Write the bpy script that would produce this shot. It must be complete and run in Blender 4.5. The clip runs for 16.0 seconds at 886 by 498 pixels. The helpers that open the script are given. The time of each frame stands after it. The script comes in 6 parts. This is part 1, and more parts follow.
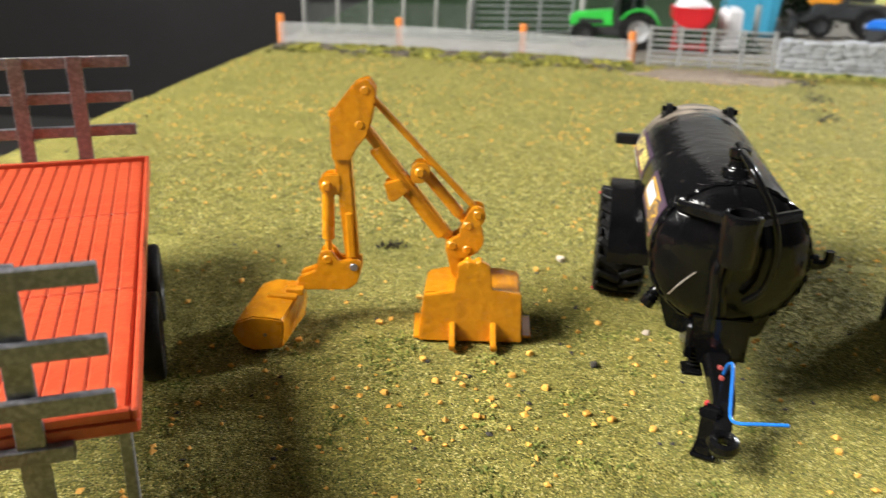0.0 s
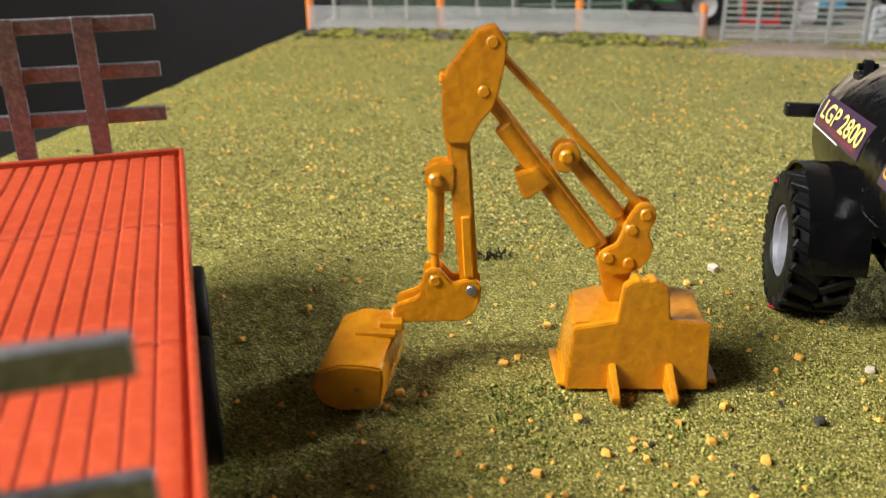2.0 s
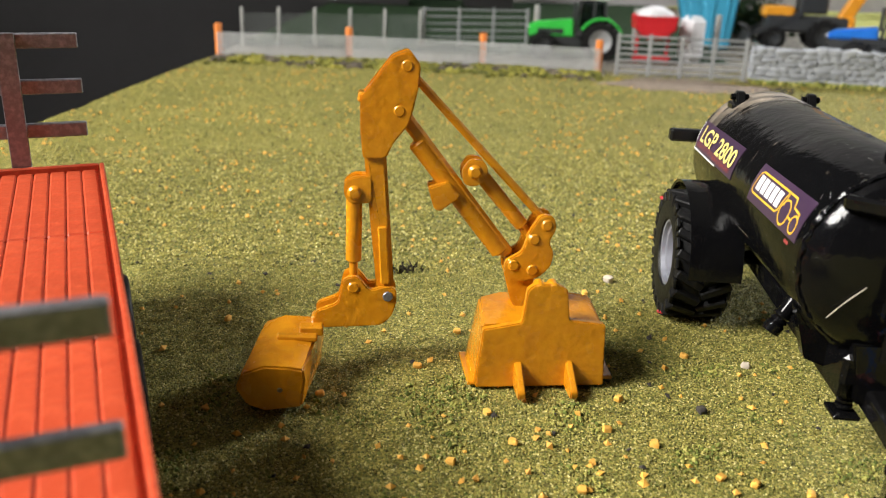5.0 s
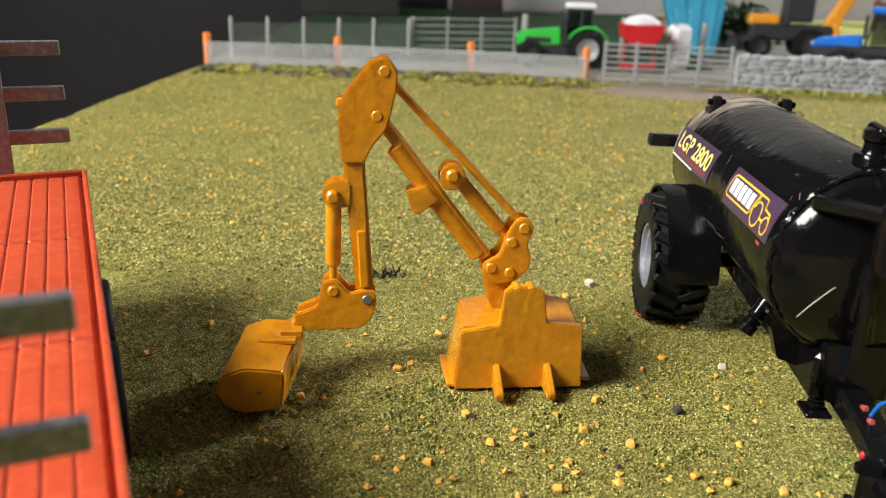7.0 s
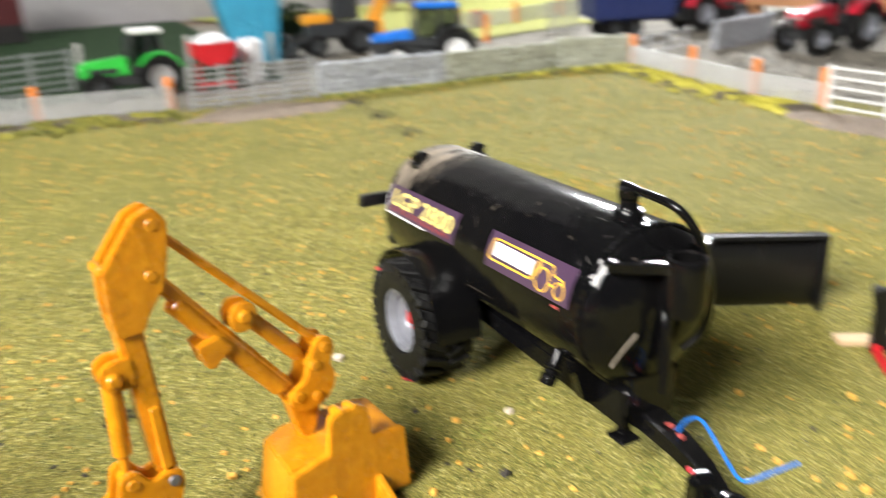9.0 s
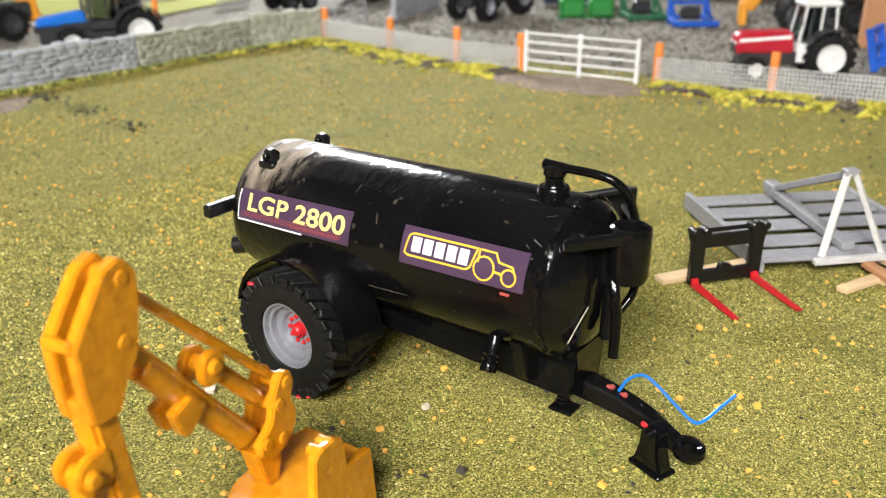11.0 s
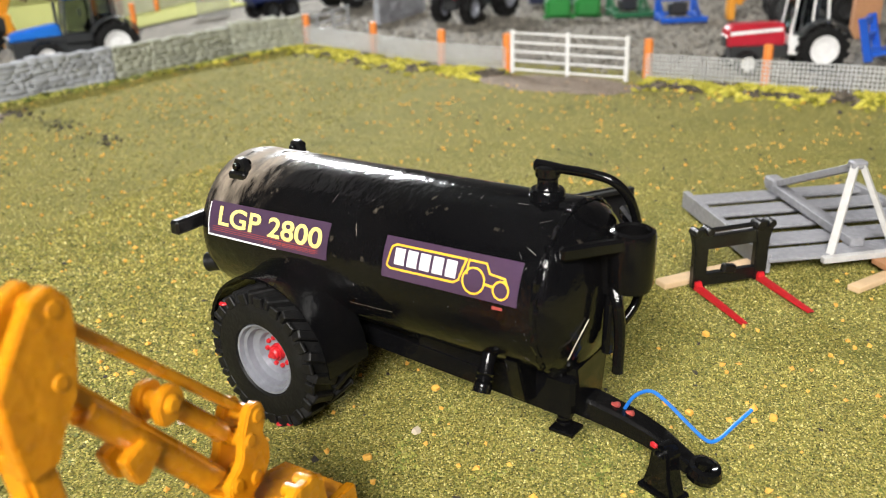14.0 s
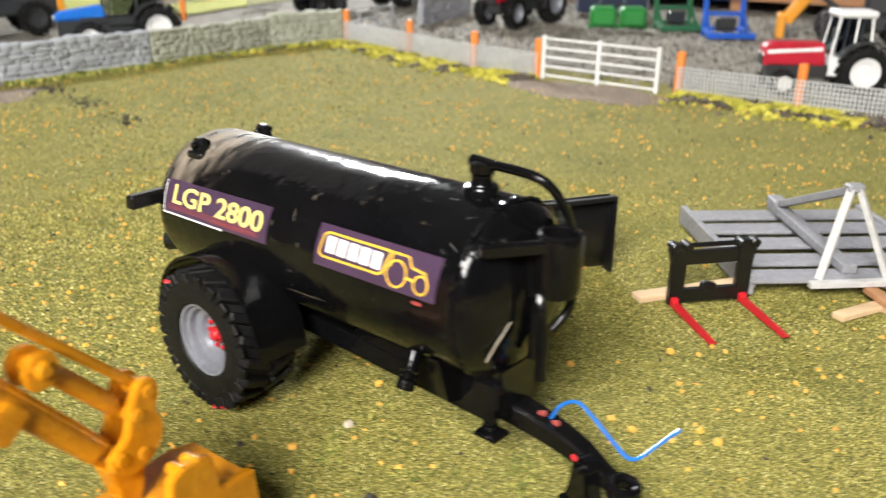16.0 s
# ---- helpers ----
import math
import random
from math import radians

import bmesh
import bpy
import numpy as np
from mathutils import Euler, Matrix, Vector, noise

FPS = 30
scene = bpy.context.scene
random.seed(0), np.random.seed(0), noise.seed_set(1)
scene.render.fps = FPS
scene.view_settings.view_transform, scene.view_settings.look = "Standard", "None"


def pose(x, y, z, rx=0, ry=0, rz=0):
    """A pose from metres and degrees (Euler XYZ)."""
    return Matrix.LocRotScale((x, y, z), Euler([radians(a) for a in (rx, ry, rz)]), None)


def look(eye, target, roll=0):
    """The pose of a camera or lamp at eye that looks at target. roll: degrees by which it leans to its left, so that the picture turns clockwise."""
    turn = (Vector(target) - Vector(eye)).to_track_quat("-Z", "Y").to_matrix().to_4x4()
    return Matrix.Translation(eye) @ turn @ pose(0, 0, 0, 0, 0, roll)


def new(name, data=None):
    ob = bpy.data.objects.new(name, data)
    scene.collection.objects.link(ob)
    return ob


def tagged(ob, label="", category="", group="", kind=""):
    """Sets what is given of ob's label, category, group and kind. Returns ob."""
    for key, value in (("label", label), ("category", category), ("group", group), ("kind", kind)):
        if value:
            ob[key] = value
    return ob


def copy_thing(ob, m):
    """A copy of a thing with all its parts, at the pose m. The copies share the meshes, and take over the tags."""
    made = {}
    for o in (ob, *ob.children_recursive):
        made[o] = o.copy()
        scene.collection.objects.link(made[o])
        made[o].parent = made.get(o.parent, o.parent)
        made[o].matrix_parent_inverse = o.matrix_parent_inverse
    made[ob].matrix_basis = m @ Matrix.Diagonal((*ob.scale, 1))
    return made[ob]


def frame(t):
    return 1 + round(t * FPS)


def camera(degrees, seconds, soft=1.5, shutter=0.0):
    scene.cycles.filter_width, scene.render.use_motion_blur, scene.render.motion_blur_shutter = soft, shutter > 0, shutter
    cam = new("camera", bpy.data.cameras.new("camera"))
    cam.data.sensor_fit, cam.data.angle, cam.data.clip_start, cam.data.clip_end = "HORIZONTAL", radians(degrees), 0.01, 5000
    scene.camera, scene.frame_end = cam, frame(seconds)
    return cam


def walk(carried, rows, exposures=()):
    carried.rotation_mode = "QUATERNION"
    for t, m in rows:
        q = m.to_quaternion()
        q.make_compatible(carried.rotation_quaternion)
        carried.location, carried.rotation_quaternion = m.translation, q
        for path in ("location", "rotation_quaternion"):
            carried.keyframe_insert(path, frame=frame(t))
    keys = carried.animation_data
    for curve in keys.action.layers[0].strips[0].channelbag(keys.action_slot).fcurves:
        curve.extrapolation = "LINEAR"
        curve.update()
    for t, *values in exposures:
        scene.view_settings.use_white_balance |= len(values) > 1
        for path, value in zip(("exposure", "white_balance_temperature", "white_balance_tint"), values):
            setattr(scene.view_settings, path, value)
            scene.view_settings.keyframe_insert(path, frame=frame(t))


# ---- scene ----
# A model farm at 1:32 on a board. Places are worked in centimetres; CM turns them into metres.
CM = 0.01
cam = camera(55.6, 16.0, soft=1.0, shutter=0.6)
cam.data.dof.use_dof = True
cam.data.dof.focus_distance = 0.34
cam.data.dof.aperture_fstop = 14.0
# seconds, eye x y z in cm, yaw to the left, pitch up, roll in degrees
PATH = [
    (0, 2.54, 0.29, 20.32, 2.39, -22.81, 1.58),
    (0.5, 3.42, 1.43, 20.12, 7.50, -22.74, 0.32),
    (1, 0.80, 3.78, 19.56, 7.87, -22.97, -0.65),
    (1.5, -1.54, 7.93, 18.25, 5.91, -23.25, -1.07),
    (2, -2.82, 10.74, 16.40, 3.42, -22.90, -0.23),
    (2.5, -1.97, 11.17, 15.40, 2.21, -23.24, 0.64),
    (3, -1.26, 10.73, 15.70, 1.59, -23.03, 1.10),
    (3.5, -1.63, 9.94, 16.44, 0.40, -22.06, 1.14),
    (4, -2.48, 9.64, 16.13, -1.85, -21.78, 1.31),
    (4.5, -3.05, 8.94, 16.23, -3.13, -21.75, 1.78),
    (4.7, -3.16, 8.56, 16.48, -3.36, -21.30, 2.03),
    (6.8, -2.72, 8.08, 16.49, -3.84, -19.82, 2.12),
    (7, -2.61, 7.97, 16.41, -3.93, -20.10, 2.00),
    (7.5, -2.76, 7.74, 16.48, -4.05, -19.94, 2.01),
    (8, -1.40, 7.24, 17.12, -4.04, -19.58, 1.02),
    (8.5, -2.68, 10.86, 20.09, -13.00, -19.52, -1.92),
    (9, -9.39, 13.67, 20.13, -34.92, -20.82, -1.31),
    (9.2, -10.07, 14.22, 20.80, -40.68, -22.27, -0.90),
    (11.3, -15.95, 22.84, 20.32, -60.92, -22.25, 0.35),
    (11.5, -16.58, 22.47, 20.19, -61.61, -21.70, 0.87),
    (12, -16.91, 22.28, 20.66, -62.73, -19.86, -0.09),
    (12.5, -16.45, 21.88, 20.92, -62.40, -19.98, -1.81),
    (13, -16.11, 22.10, 20.51, -61.31, -20.69, -1.98),
    (13.5, -14.38, 22.86, 20.02, -60.69, -21.62, -1.86),
    (14, -12.55, 23.49, 19.64, -60.37, -22.55, -1.87),
    (14.5, -11.54, 24.07, 19.37, -60.29, -22.96, -1.44),
    (15, -11.45, 24.45, 19.11, -59.90, -22.94, -0.78),
    (15.5, -11.55, 23.48, 19.16, -58.24, -22.61, -0.08),
    (16, -9.99, 20.15, 18.98, -56.58, -22.17, 0.74),
]


def eye_pose(x, y, z, yaw, pitch, roll):
    a, b = radians(yaw), radians(pitch)
    eye = Vector((x, y, z)) * CM
    return look(eye, eye + Vector((-math.sin(a) * math.cos(b), math.cos(a) * math.cos(b), math.sin(b))), roll)


walk(cam, [(t, eye_pose(*row)) for t, *row in PATH], exposures=[(0.0, -0.12), (1.0, -0.2), (2.0, -0.46), (3.5, -0.46), (7.5, -0.43), (8.5, -0.18), (9.0, -0.08), (11.5, -0.4), (14.5, -0.44), (16.0, -0.3)])

# ---- light: daylight through the windows in the left and the back wall ----
world = bpy.data.worlds.new("sky")
scene.world = world
world.use_nodes = True
wn = world.node_tree.nodes
sky = wn.new("ShaderNodeTexSky")
sky.sky_type, sky.sun_disc = "NISHITA", False
sky.sun_elevation, sky.sun_rotation = radians(40), radians(240)
wn["Background"].inputs["Strength"].default_value = 0.1
world.node_tree.links.new(sky.outputs["Color"], wn["Background"].inputs["Color"])
WIN_L = (-185.0, -16.0, 152.0, 120.0, 110.0)  # x, middle y, middle z, width, height
WIN_R = (238.0, 234.0, 125.0, 74.0, 30.0)  # middle x, y, middle z, width, height


def window_lamp(name, place, aim, width, height, watts, colour):
    lamp = bpy.data.lights.new(name, "AREA")
    lamp.shape, lamp.size, lamp.size_y, lamp.energy, lamp.color = "RECTANGLE", width * CM, height * CM, watts, colour
    ob = new(name, lamp)
    ob.matrix_world = look(Vector(place) * CM, Vector(aim) * CM)
    return ob


window_lamp("window_light", (WIN_L[0] + 4, WIN_L[1], WIN_L[2]), (0, 10, 60), 112, 100, 196, (1.0, 0.97, 0.92))
window_lamp("window_light", (WIN_R[0], WIN_R[1] - 4, WIN_R[2]), (90, 60, 20), 64, 20, 146, (0.96, 0.98, 1.0))


# ---- materials ----
def shade(name, base, rough=0.5, metal=0.0, second=None, grain=300.0, blot=25.0, bump=0.15, bump_size=600.0, third=None, amount=0.5, per_piece=0.0, coat=0.0, spec=0.5):
    """A surface of two or three tones, mottled at two scales, with fine relief."""
    m = bpy.data.materials.new(name)
    m.use_nodes = True
    nt = m.node_tree
    n, l = nt.nodes, nt.links
    b = n["Principled BSDF"]
    b.inputs["Roughness"].default_value, b.inputs["Metallic"].default_value = rough, metal
    b.inputs["Coat Weight"].default_value = coat
    b.inputs["Specular IOR Level"].default_value = spec
    second = second or tuple(v * 0.72 for v in base)
    third = third or tuple(min(1, v * 1.18) for v in base)
    where = n.new("ShaderNodeTexCoord")
    big, small = n.new("ShaderNodeTexNoise"), n.new("ShaderNodeTexNoise")
    big.inputs["Scale"].default_value, big.inputs["Detail"].default_value = blot, 4
    small.inputs["Scale"].default_value, small.inputs["Detail"].default_value = grain, 3
    for tex in (big, small):
        l.new(where.outputs["Object"], tex.inputs["Vector"])
    r1, r2 = n.new("ShaderNodeMapRange"), n.new("ShaderNodeMapRange")
    for r, src, hi in ((r1, big, amount), (r2, small, amount)):
        r.inputs["From Min"].default_value, r.inputs["From Max"].default_value = 0.42, 0.68
        r.inputs["To Max"].default_value = hi
        l.new(src.outputs["Fac"], r.inputs["Value"])
    mix1, mix2 = n.new("ShaderNodeMix"), n.new("ShaderNodeMix")
    mix1.data_type = mix2.data_type = "RGBA"
    mix1.inputs["A"].default_value, mix1.inputs["B"].default_value = (*base, 1), (*second, 1)
    mix2.inputs["B"].default_value = (*third, 1)
    l.new(r1.outputs["Result"], mix1.inputs["Factor"])
    l.new(r2.outputs["Result"], mix2.inputs["Factor"])
    l.new(mix1.outputs["Result"], mix2.inputs["A"])
    out = mix2.outputs["Result"]
    if per_piece:
        info, hsv, rr = n.new("ShaderNodeObjectInfo"), n.new("ShaderNodeHueSaturation"), n.new("ShaderNodeMapRange")
        rr.inputs["To Min"].default_value, rr.inputs["To Max"].default_value = 1 - per_piece, 1 + per_piece
        l.new(info.outputs["Random"], rr.inputs["Value"])
        l.new(rr.outputs["Result"], hsv.inputs["Value"])
        l.new(out, hsv.inputs["Color"])
        out = hsv.outputs["Color"]
    l.new(out, b.inputs["Base Color"])
    rv = n.new("ShaderNodeMapRange")
    rv.inputs["To Min"].default_value, rv.inputs["To Max"].default_value = max(0.03, rough - 0.12), min(1, rough + 0.15)
    l.new(big.outputs["Fac"], rv.inputs["Value"])
    l.new(rv.outputs["Result"], b.inputs["Roughness"])
    if bump:
        fine, bu = n.new("ShaderNodeTexNoise"), n.new("ShaderNodeBump")
        fine.inputs["Scale"].default_value, fine.inputs["Detail"].default_value = bump_size, 4
        l.new(where.outputs["Object"], fine.inputs["Vector"])
        bu.inputs["Strength"].default_value, bu.inputs["Distance"].default_value = bump, 0.001
        l.new(fine.outputs["Fac"], bu.inputs["Height"])
        l.new(bu.outputs["Normal"], b.inputs["Normal"])
    return m


def grain_shade(name, tones, cell, rough=0.88, spec=0.15, bump=0.6, blot=30.0, dark=(0.05, 0.06, 0.02), dark_share=0.35, island=False, blot_from=0.5, blot_to=0.75):
    """Loose grains: a tone for each grain, darker patches over them, relief from the grains."""
    m = bpy.data.materials.new(name)
    m.use_nodes = True
    n, l = m.node_tree.nodes, m.node_tree.links
    b = n["Principled BSDF"]
    b.inputs["Roughness"].default_value, b.inputs["Specular IOR Level"].default_value = rough, spec
    where, ramp = n.new("ShaderNodeTexCoord"), n.new("ShaderNodeValToRGB")
    ramp.color_ramp.interpolation = "LINEAR"
    for k, (at, tone) in enumerate(tones):
        e = ramp.color_ramp.elements[k] if k < 2 else ramp.color_ramp.elements.new(at)
        e.position, e.color = at, (*tone, 1)
    if island:
        geo = n.new("ShaderNodeNewGeometry")
        l.new(geo.outputs["Random Per Island"], ramp.inputs["Fac"])
    else:
        vor, split = n.new("ShaderNodeTexVoronoi"), n.new("ShaderNodeSeparateColor")
        vor.inputs["Scale"].default_value = cell
        l.new(where.outputs["Object"], vor.inputs["Vector"])
        l.new(vor.outputs["Color"], split.inputs["Color"])
        l.new(split.outputs["Red"], ramp.inputs["Fac"])
        bu = n.new("ShaderNodeBump")
        bu.inputs["Strength"].default_value, bu.inputs["Distance"].default_value = bump, 0.0006
        l.new(vor.outputs["Distance"], bu.inputs["Height"])
        bu.invert = True
        l.new(bu.outputs["Normal"], b.inputs["Normal"])
    big, r, mix = n.new("ShaderNodeTexNoise"), n.new("ShaderNodeMapRange"), n.new("ShaderNodeMix")
    big.inputs["Scale"].default_value, big.inputs["Detail"].default_value, big.inputs["Roughness"].default_value = blot, 5, 0.6
    l.new(where.outputs["Object"], big.inputs["Vector"])
    r.inputs["From Min"].default_value, r.inputs["From Max"].default_value, r.inputs["To Max"].default_value = blot_from, blot_to, dark_share
    l.new(big.outputs["Fac"], r.inputs["Value"])
    mix.data_type = "RGBA"
    mix.inputs["B"].default_value = (*dark, 1)
    l.new(r.outputs["Result"], mix.inputs["Factor"])
    l.new(ramp.outputs["Color"], mix.inputs["A"])
    l.new(mix.outputs["Result"], b.inputs["Base Color"])
    return m


def glass_shade(name, tint=(0.75, 0.8, 0.8), rough=0.05):
    m = bpy.data.materials.new(name)
    m.use_nodes = True
    b = m.node_tree.nodes["Principled BSDF"]
    b.inputs["Base Color"].default_value = (*tint, 1)
    b.inputs["Transmission Weight"].default_value, b.inputs["Roughness"].default_value, b.inputs["IOR"].default_value = 1.0, rough, 1.3
    return m


GRASS_TONES = [(0.0, (0.043, 0.050, 0.014)), (0.12, (0.248, 0.223, 0.055)), (0.24, (0.115, 0.134, 0.031)), (0.36, (0.325, 0.282, 0.068)), (0.48, (0.115, 0.107, 0.033)), (0.60, (0.363, 0.312, 0.074)), (0.72, (0.191, 0.203, 0.044)), (0.84, (0.449, 0.381, 0.092)), (0.94, (0.516, 0.446, 0.138)), (1.0, (0.688, 0.614, 0.267))]
# Grain tones at 0.8, so shade is painted into the gaps between grains.
M_SHADEGRASS = grain_shade("turf", [(p, tuple(v * 0.8 for v in c)) for p, c in GRASS_TONES], 1200, bump=0.75, dark=(0.08, 0.095, 0.026), dark_share=0.4, blot=14)
M_GRAIN = grain_shade("flock_grain", GRASS_TONES, 1500, rough=0.6, spec=0.3, dark=(0.10, 0.12, 0.03), dark_share=0.35, blot=14, island=True)
M_GRAVEL = grain_shade("gravel", [(0.0, (0.09, 0.082, 0.07)), (0.5, (0.20, 0.185, 0.155)), (1.0, (0.36, 0.33, 0.28))], 380, dark=(0.10, 0.09, 0.075), dark_share=0.45, blot=12)
M_DARKTURF = grain_shade("dark_turf", [(0.0, (0.008, 0.02, 0.008)), (0.6, (0.014, 0.036, 0.012)), (1.0, (0.03, 0.06, 0.02))], 1200, dark=(0.02, 0.03, 0.015), dark_share=0.5)
M_PALETURF = grain_shade("pale_turf", [(0.0, (0.22, 0.24, 0.06)), (0.5, (0.34, 0.35, 0.10)), (1.0, (0.46, 0.44, 0.16))], 900, dark=(0.3, 0.3, 0.1), dark_share=0.4)
M_EARTH = grain_shade("bare_earth", [(0.0, (0.10, 0.075, 0.055)), (0.5, (0.24, 0.185, 0.14)), (1.0, (0.36, 0.30, 0.24))], 900, dark=(0.12, 0.09, 0.07), dark_share=0.5, blot=40)
M_VERGE = grain_shade("verge_moss", [(0.0, (0.16, 0.16, 0.02)), (0.4, (0.42, 0.39, 0.055)), (1.0, (0.66, 0.58, 0.10))], 500, island=True, dark=(0.12, 0.11, 0.04), dark_share=0.5, blot=40)
M_OLIVE = grain_shade("olive_moss", [(0.0, (0.06, 0.065, 0.018)), (0.4, (0.17, 0.17, 0.035)), (1.0, (0.34, 0.31, 0.06))], 500, island=True, dark=(0.05, 0.05, 0.03), dark_share=0.5, blot=40)
M_CLOD = grain_shade("verge_earth", [(0.0, (0.05, 0.043, 0.036)), (0.6, (0.12, 0.10, 0.08)), (1.0, (0.22, 0.185, 0.14))], 500, island=True, dark=(0.03, 0.028, 0.025), dark_share=0.4)
M_CRUMB = shade("orange_crumb", (0.80, 0.42, 0.06), 0.75, second=(0.5, 0.2, 0.04), third=(0.72, 0.45, 0.12), grain=900)
M_DEBRIS = shade("dark_debris", (0.035, 0.03, 0.026), 0.9, third=(0.10, 0.085, 0.06))
M_CHIP = shade("pale_chip", (0.55, 0.47, 0.38), 0.8)
M_SCUFF = shade("pale_scuff", (0.26, 0.25, 0.24), 0.5)
M_BLACK = shade("black_gloss_paint", (0.003, 0.003, 0.0035), 0.10, second=(0.006, 0.0055, 0.005), third=(0.004, 0.004, 0.0045), bump=0.45, bump_size=130, spec=0.32)
M_BLACKMAT = shade("black_satin_paint", (0.005, 0.005, 0.0055), 0.3, bump=0.2)
M_RUBBER = shade("tyre_rubber", (0.006, 0.006, 0.0065), 0.5, third=(0.012, 0.0115, 0.011), bump=0.25, spec=0.25)
M_RIM = shade("grey_rim", (0.25, 0.26, 0.30), 0.38, metal=0.3)
M_RED = shade("red_paint", (0.52, 0.015, 0.022), 0.4)
M_YELLOW = shade("digger_yellow", (0.65, 0.252, 0.007), 0.24, second=(0.47, 0.16, 0.005), third=(0.72, 0.315, 0.010), blot=90, bump=0.45, bump_size=260, coat=0.6)
M_WORN = shade("worn_edge", (0.25, 0.16, 0.05), 0.5)
M_ORANGE = shade("trailer_orange", (0.46, 0.062, 0.022), 0.34, second=(0.38, 0.04, 0.014), third=(0.60, 0.10, 0.04), bump=0.35, bump_size=300, blot=45)
M_STEEL = shade("bare_cast_metal", (0.20, 0.205, 0.23), 0.4, metal=0.6, second=(0.15, 0.14, 0.15), third=(0.34, 0.34, 0.36), grain=500, amount=0.7)
M_GALV = shade("galvanised", (0.44, 0.45, 0.46), 0.4, metal=0.5, second=(0.34, 0.35, 0.36))
M_SILVER = shade("silver_paint", (0.27, 0.27, 0.29), 0.55, metal=0.1, second=(0.2, 0.2, 0.22), amount=0.8)
M_MAST = shade("worn_white_paint", (0.5, 0.49, 0.48), 0.55, second=(0.36, 0.35, 0.35))
M_POST = shade("orange_post", (0.70, 0.21, 0.03), 0.6, second=(0.6, 0.15, 0.02))
M_NET = shade("net_wire", (0.58, 0.59, 0.60), 0.5, metal=0.2)
M_NETDARK = shade("net_wire_dull", (0.22, 0.24, 0.23), 0.6)
M_CONC = shade("concrete_post", (0.33, 0.33, 0.31), 0.85)
M_STONE = shade("grey_stone", (0.36, 0.38, 0.42), 0.85, second=(0.26, 0.27, 0.28), third=(0.42, 0.43, 0.44), bump=0.5, bump_size=300, per_piece=0.12)
M_STONEG = shade("mossy_stone", (0.36, 0.37, 0.31), 0.85, second=(0.29, 0.31, 0.22), third=(0.45, 0.45, 0.39), bump=0.5, bump_size=300, per_piece=0.12)
M_STICKER = shade("purple_sticker", (0.055, 0.030, 0.062), 0.35, second=(0.048, 0.026, 0.054), bump=0.03)
M_LETTER = shade("yellow_print", (0.83, 0.70, 0.22), 0.4, bump=0.0)
M_GOLD = shade("gold_print", (0.82, 0.48, 0.04), 0.4, bump=0.0)
M_WHITE = shade("white_print", (0.85, 0.85, 0.84), 0.4, bump=0.0)
M_REDLINE = shade("red_print", (0.36, 0.06, 0.05), 0.45, bump=0.0)
M_BLUEHOSE = shade("blue_plastic", (0.01, 0.15, 0.56), 0.3, bump=0.05)
M_TBLUE = shade("tractor_blue", (0.012, 0.16, 0.62), 0.3)
M_TGREEN = shade("tractor_green", (0.035, 0.50, 0.06), 0.35)
M_TRED = shade("tractor_red", (0.42, 0.012, 0.03), 0.3)
M_TWHITE = shade("white_paint", (0.78, 0.78, 0.78), 0.35)
M_NAVY = shade("navy_paint", (0.016, 0.028, 0.115), 0.35)
M_TEAL = shade("tank_blue_plastic", (0.04, 0.29, 0.45), 0.45)
M_JCB = shade("plant_yellow", (0.72, 0.30, 0.02), 0.38)
M_IGREEN = shade("implement_green", (0.018, 0.20, 0.035), 0.4)
M_IGREEN2 = shade("implement_dark_green", (0.02, 0.12, 0.05), 0.45)
M_IBLUE = shade("implement_blue", (0.012, 0.09, 0.48), 0.35)
M_BAG = shade("white_sack", (0.72, 0.72, 0.75), 0.7, bump=0.4)
M_WOOD = shade("pine_board", (0.42, 0.21, 0.10), 0.65, second=(0.34, 0.15, 0.07), grain=150)
M_STICK = shade("pale_stick", (0.62, 0.44, 0.26), 0.7, second=(0.5, 0.36, 0.24), grain=200)
M_DECK = shade("deck_top", (0.14, 0.15, 0.125), 0.85)
M_BOARD = shade("baseboard", (0.16, 0.11, 0.07), 0.75)
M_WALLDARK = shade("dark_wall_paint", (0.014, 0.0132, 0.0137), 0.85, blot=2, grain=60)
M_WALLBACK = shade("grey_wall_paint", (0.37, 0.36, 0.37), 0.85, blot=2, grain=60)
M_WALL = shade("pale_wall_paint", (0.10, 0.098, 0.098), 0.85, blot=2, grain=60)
M_CEIL = shade("ceiling_paint", (0.12, 0.117, 0.113), 0.9, blot=2, grain=60)
M_FLOOR = shade("dark_carpet", (0.04, 0.037, 0.034), 0.95, blot=6, grain=400)
M_DIMRED = shade("dull_red_plastic", (0.07, 0.007, 0.009), 0.6)
M_RUST = shade("rust_red_paint", (0.13, 0.045, 0.035), 0.6)
M_MOSSGREEN = grain_shade("green_moss", [(0.0, (0.07, 0.09, 0.02)), (0.4, (0.17, 0.20, 0.045)), (0.8, (0.34, 0.33, 0.08)), (1.0, (0.52, 0.46, 0.14))], 500, island=True, dark=(0.06, 0.08, 0.02), dark_share=0.4, blot=40)
M_DIMBLACK = shade("dull_black_plastic", (0.013, 0.012, 0.012), 0.6)
M_NAVYDARK = shade("dark_navy_paint", (0.007, 0.011, 0.04), 0.35)
M_CABIN = shade("cab_dark", (0.03, 0.032, 0.034), 0.35)
M_GLASS = glass_shade("cab_glass", (0.36, 0.39, 0.41))
M_PANE = glass_shade("window_glass", (0.95, 0.97, 0.97), 0.0)


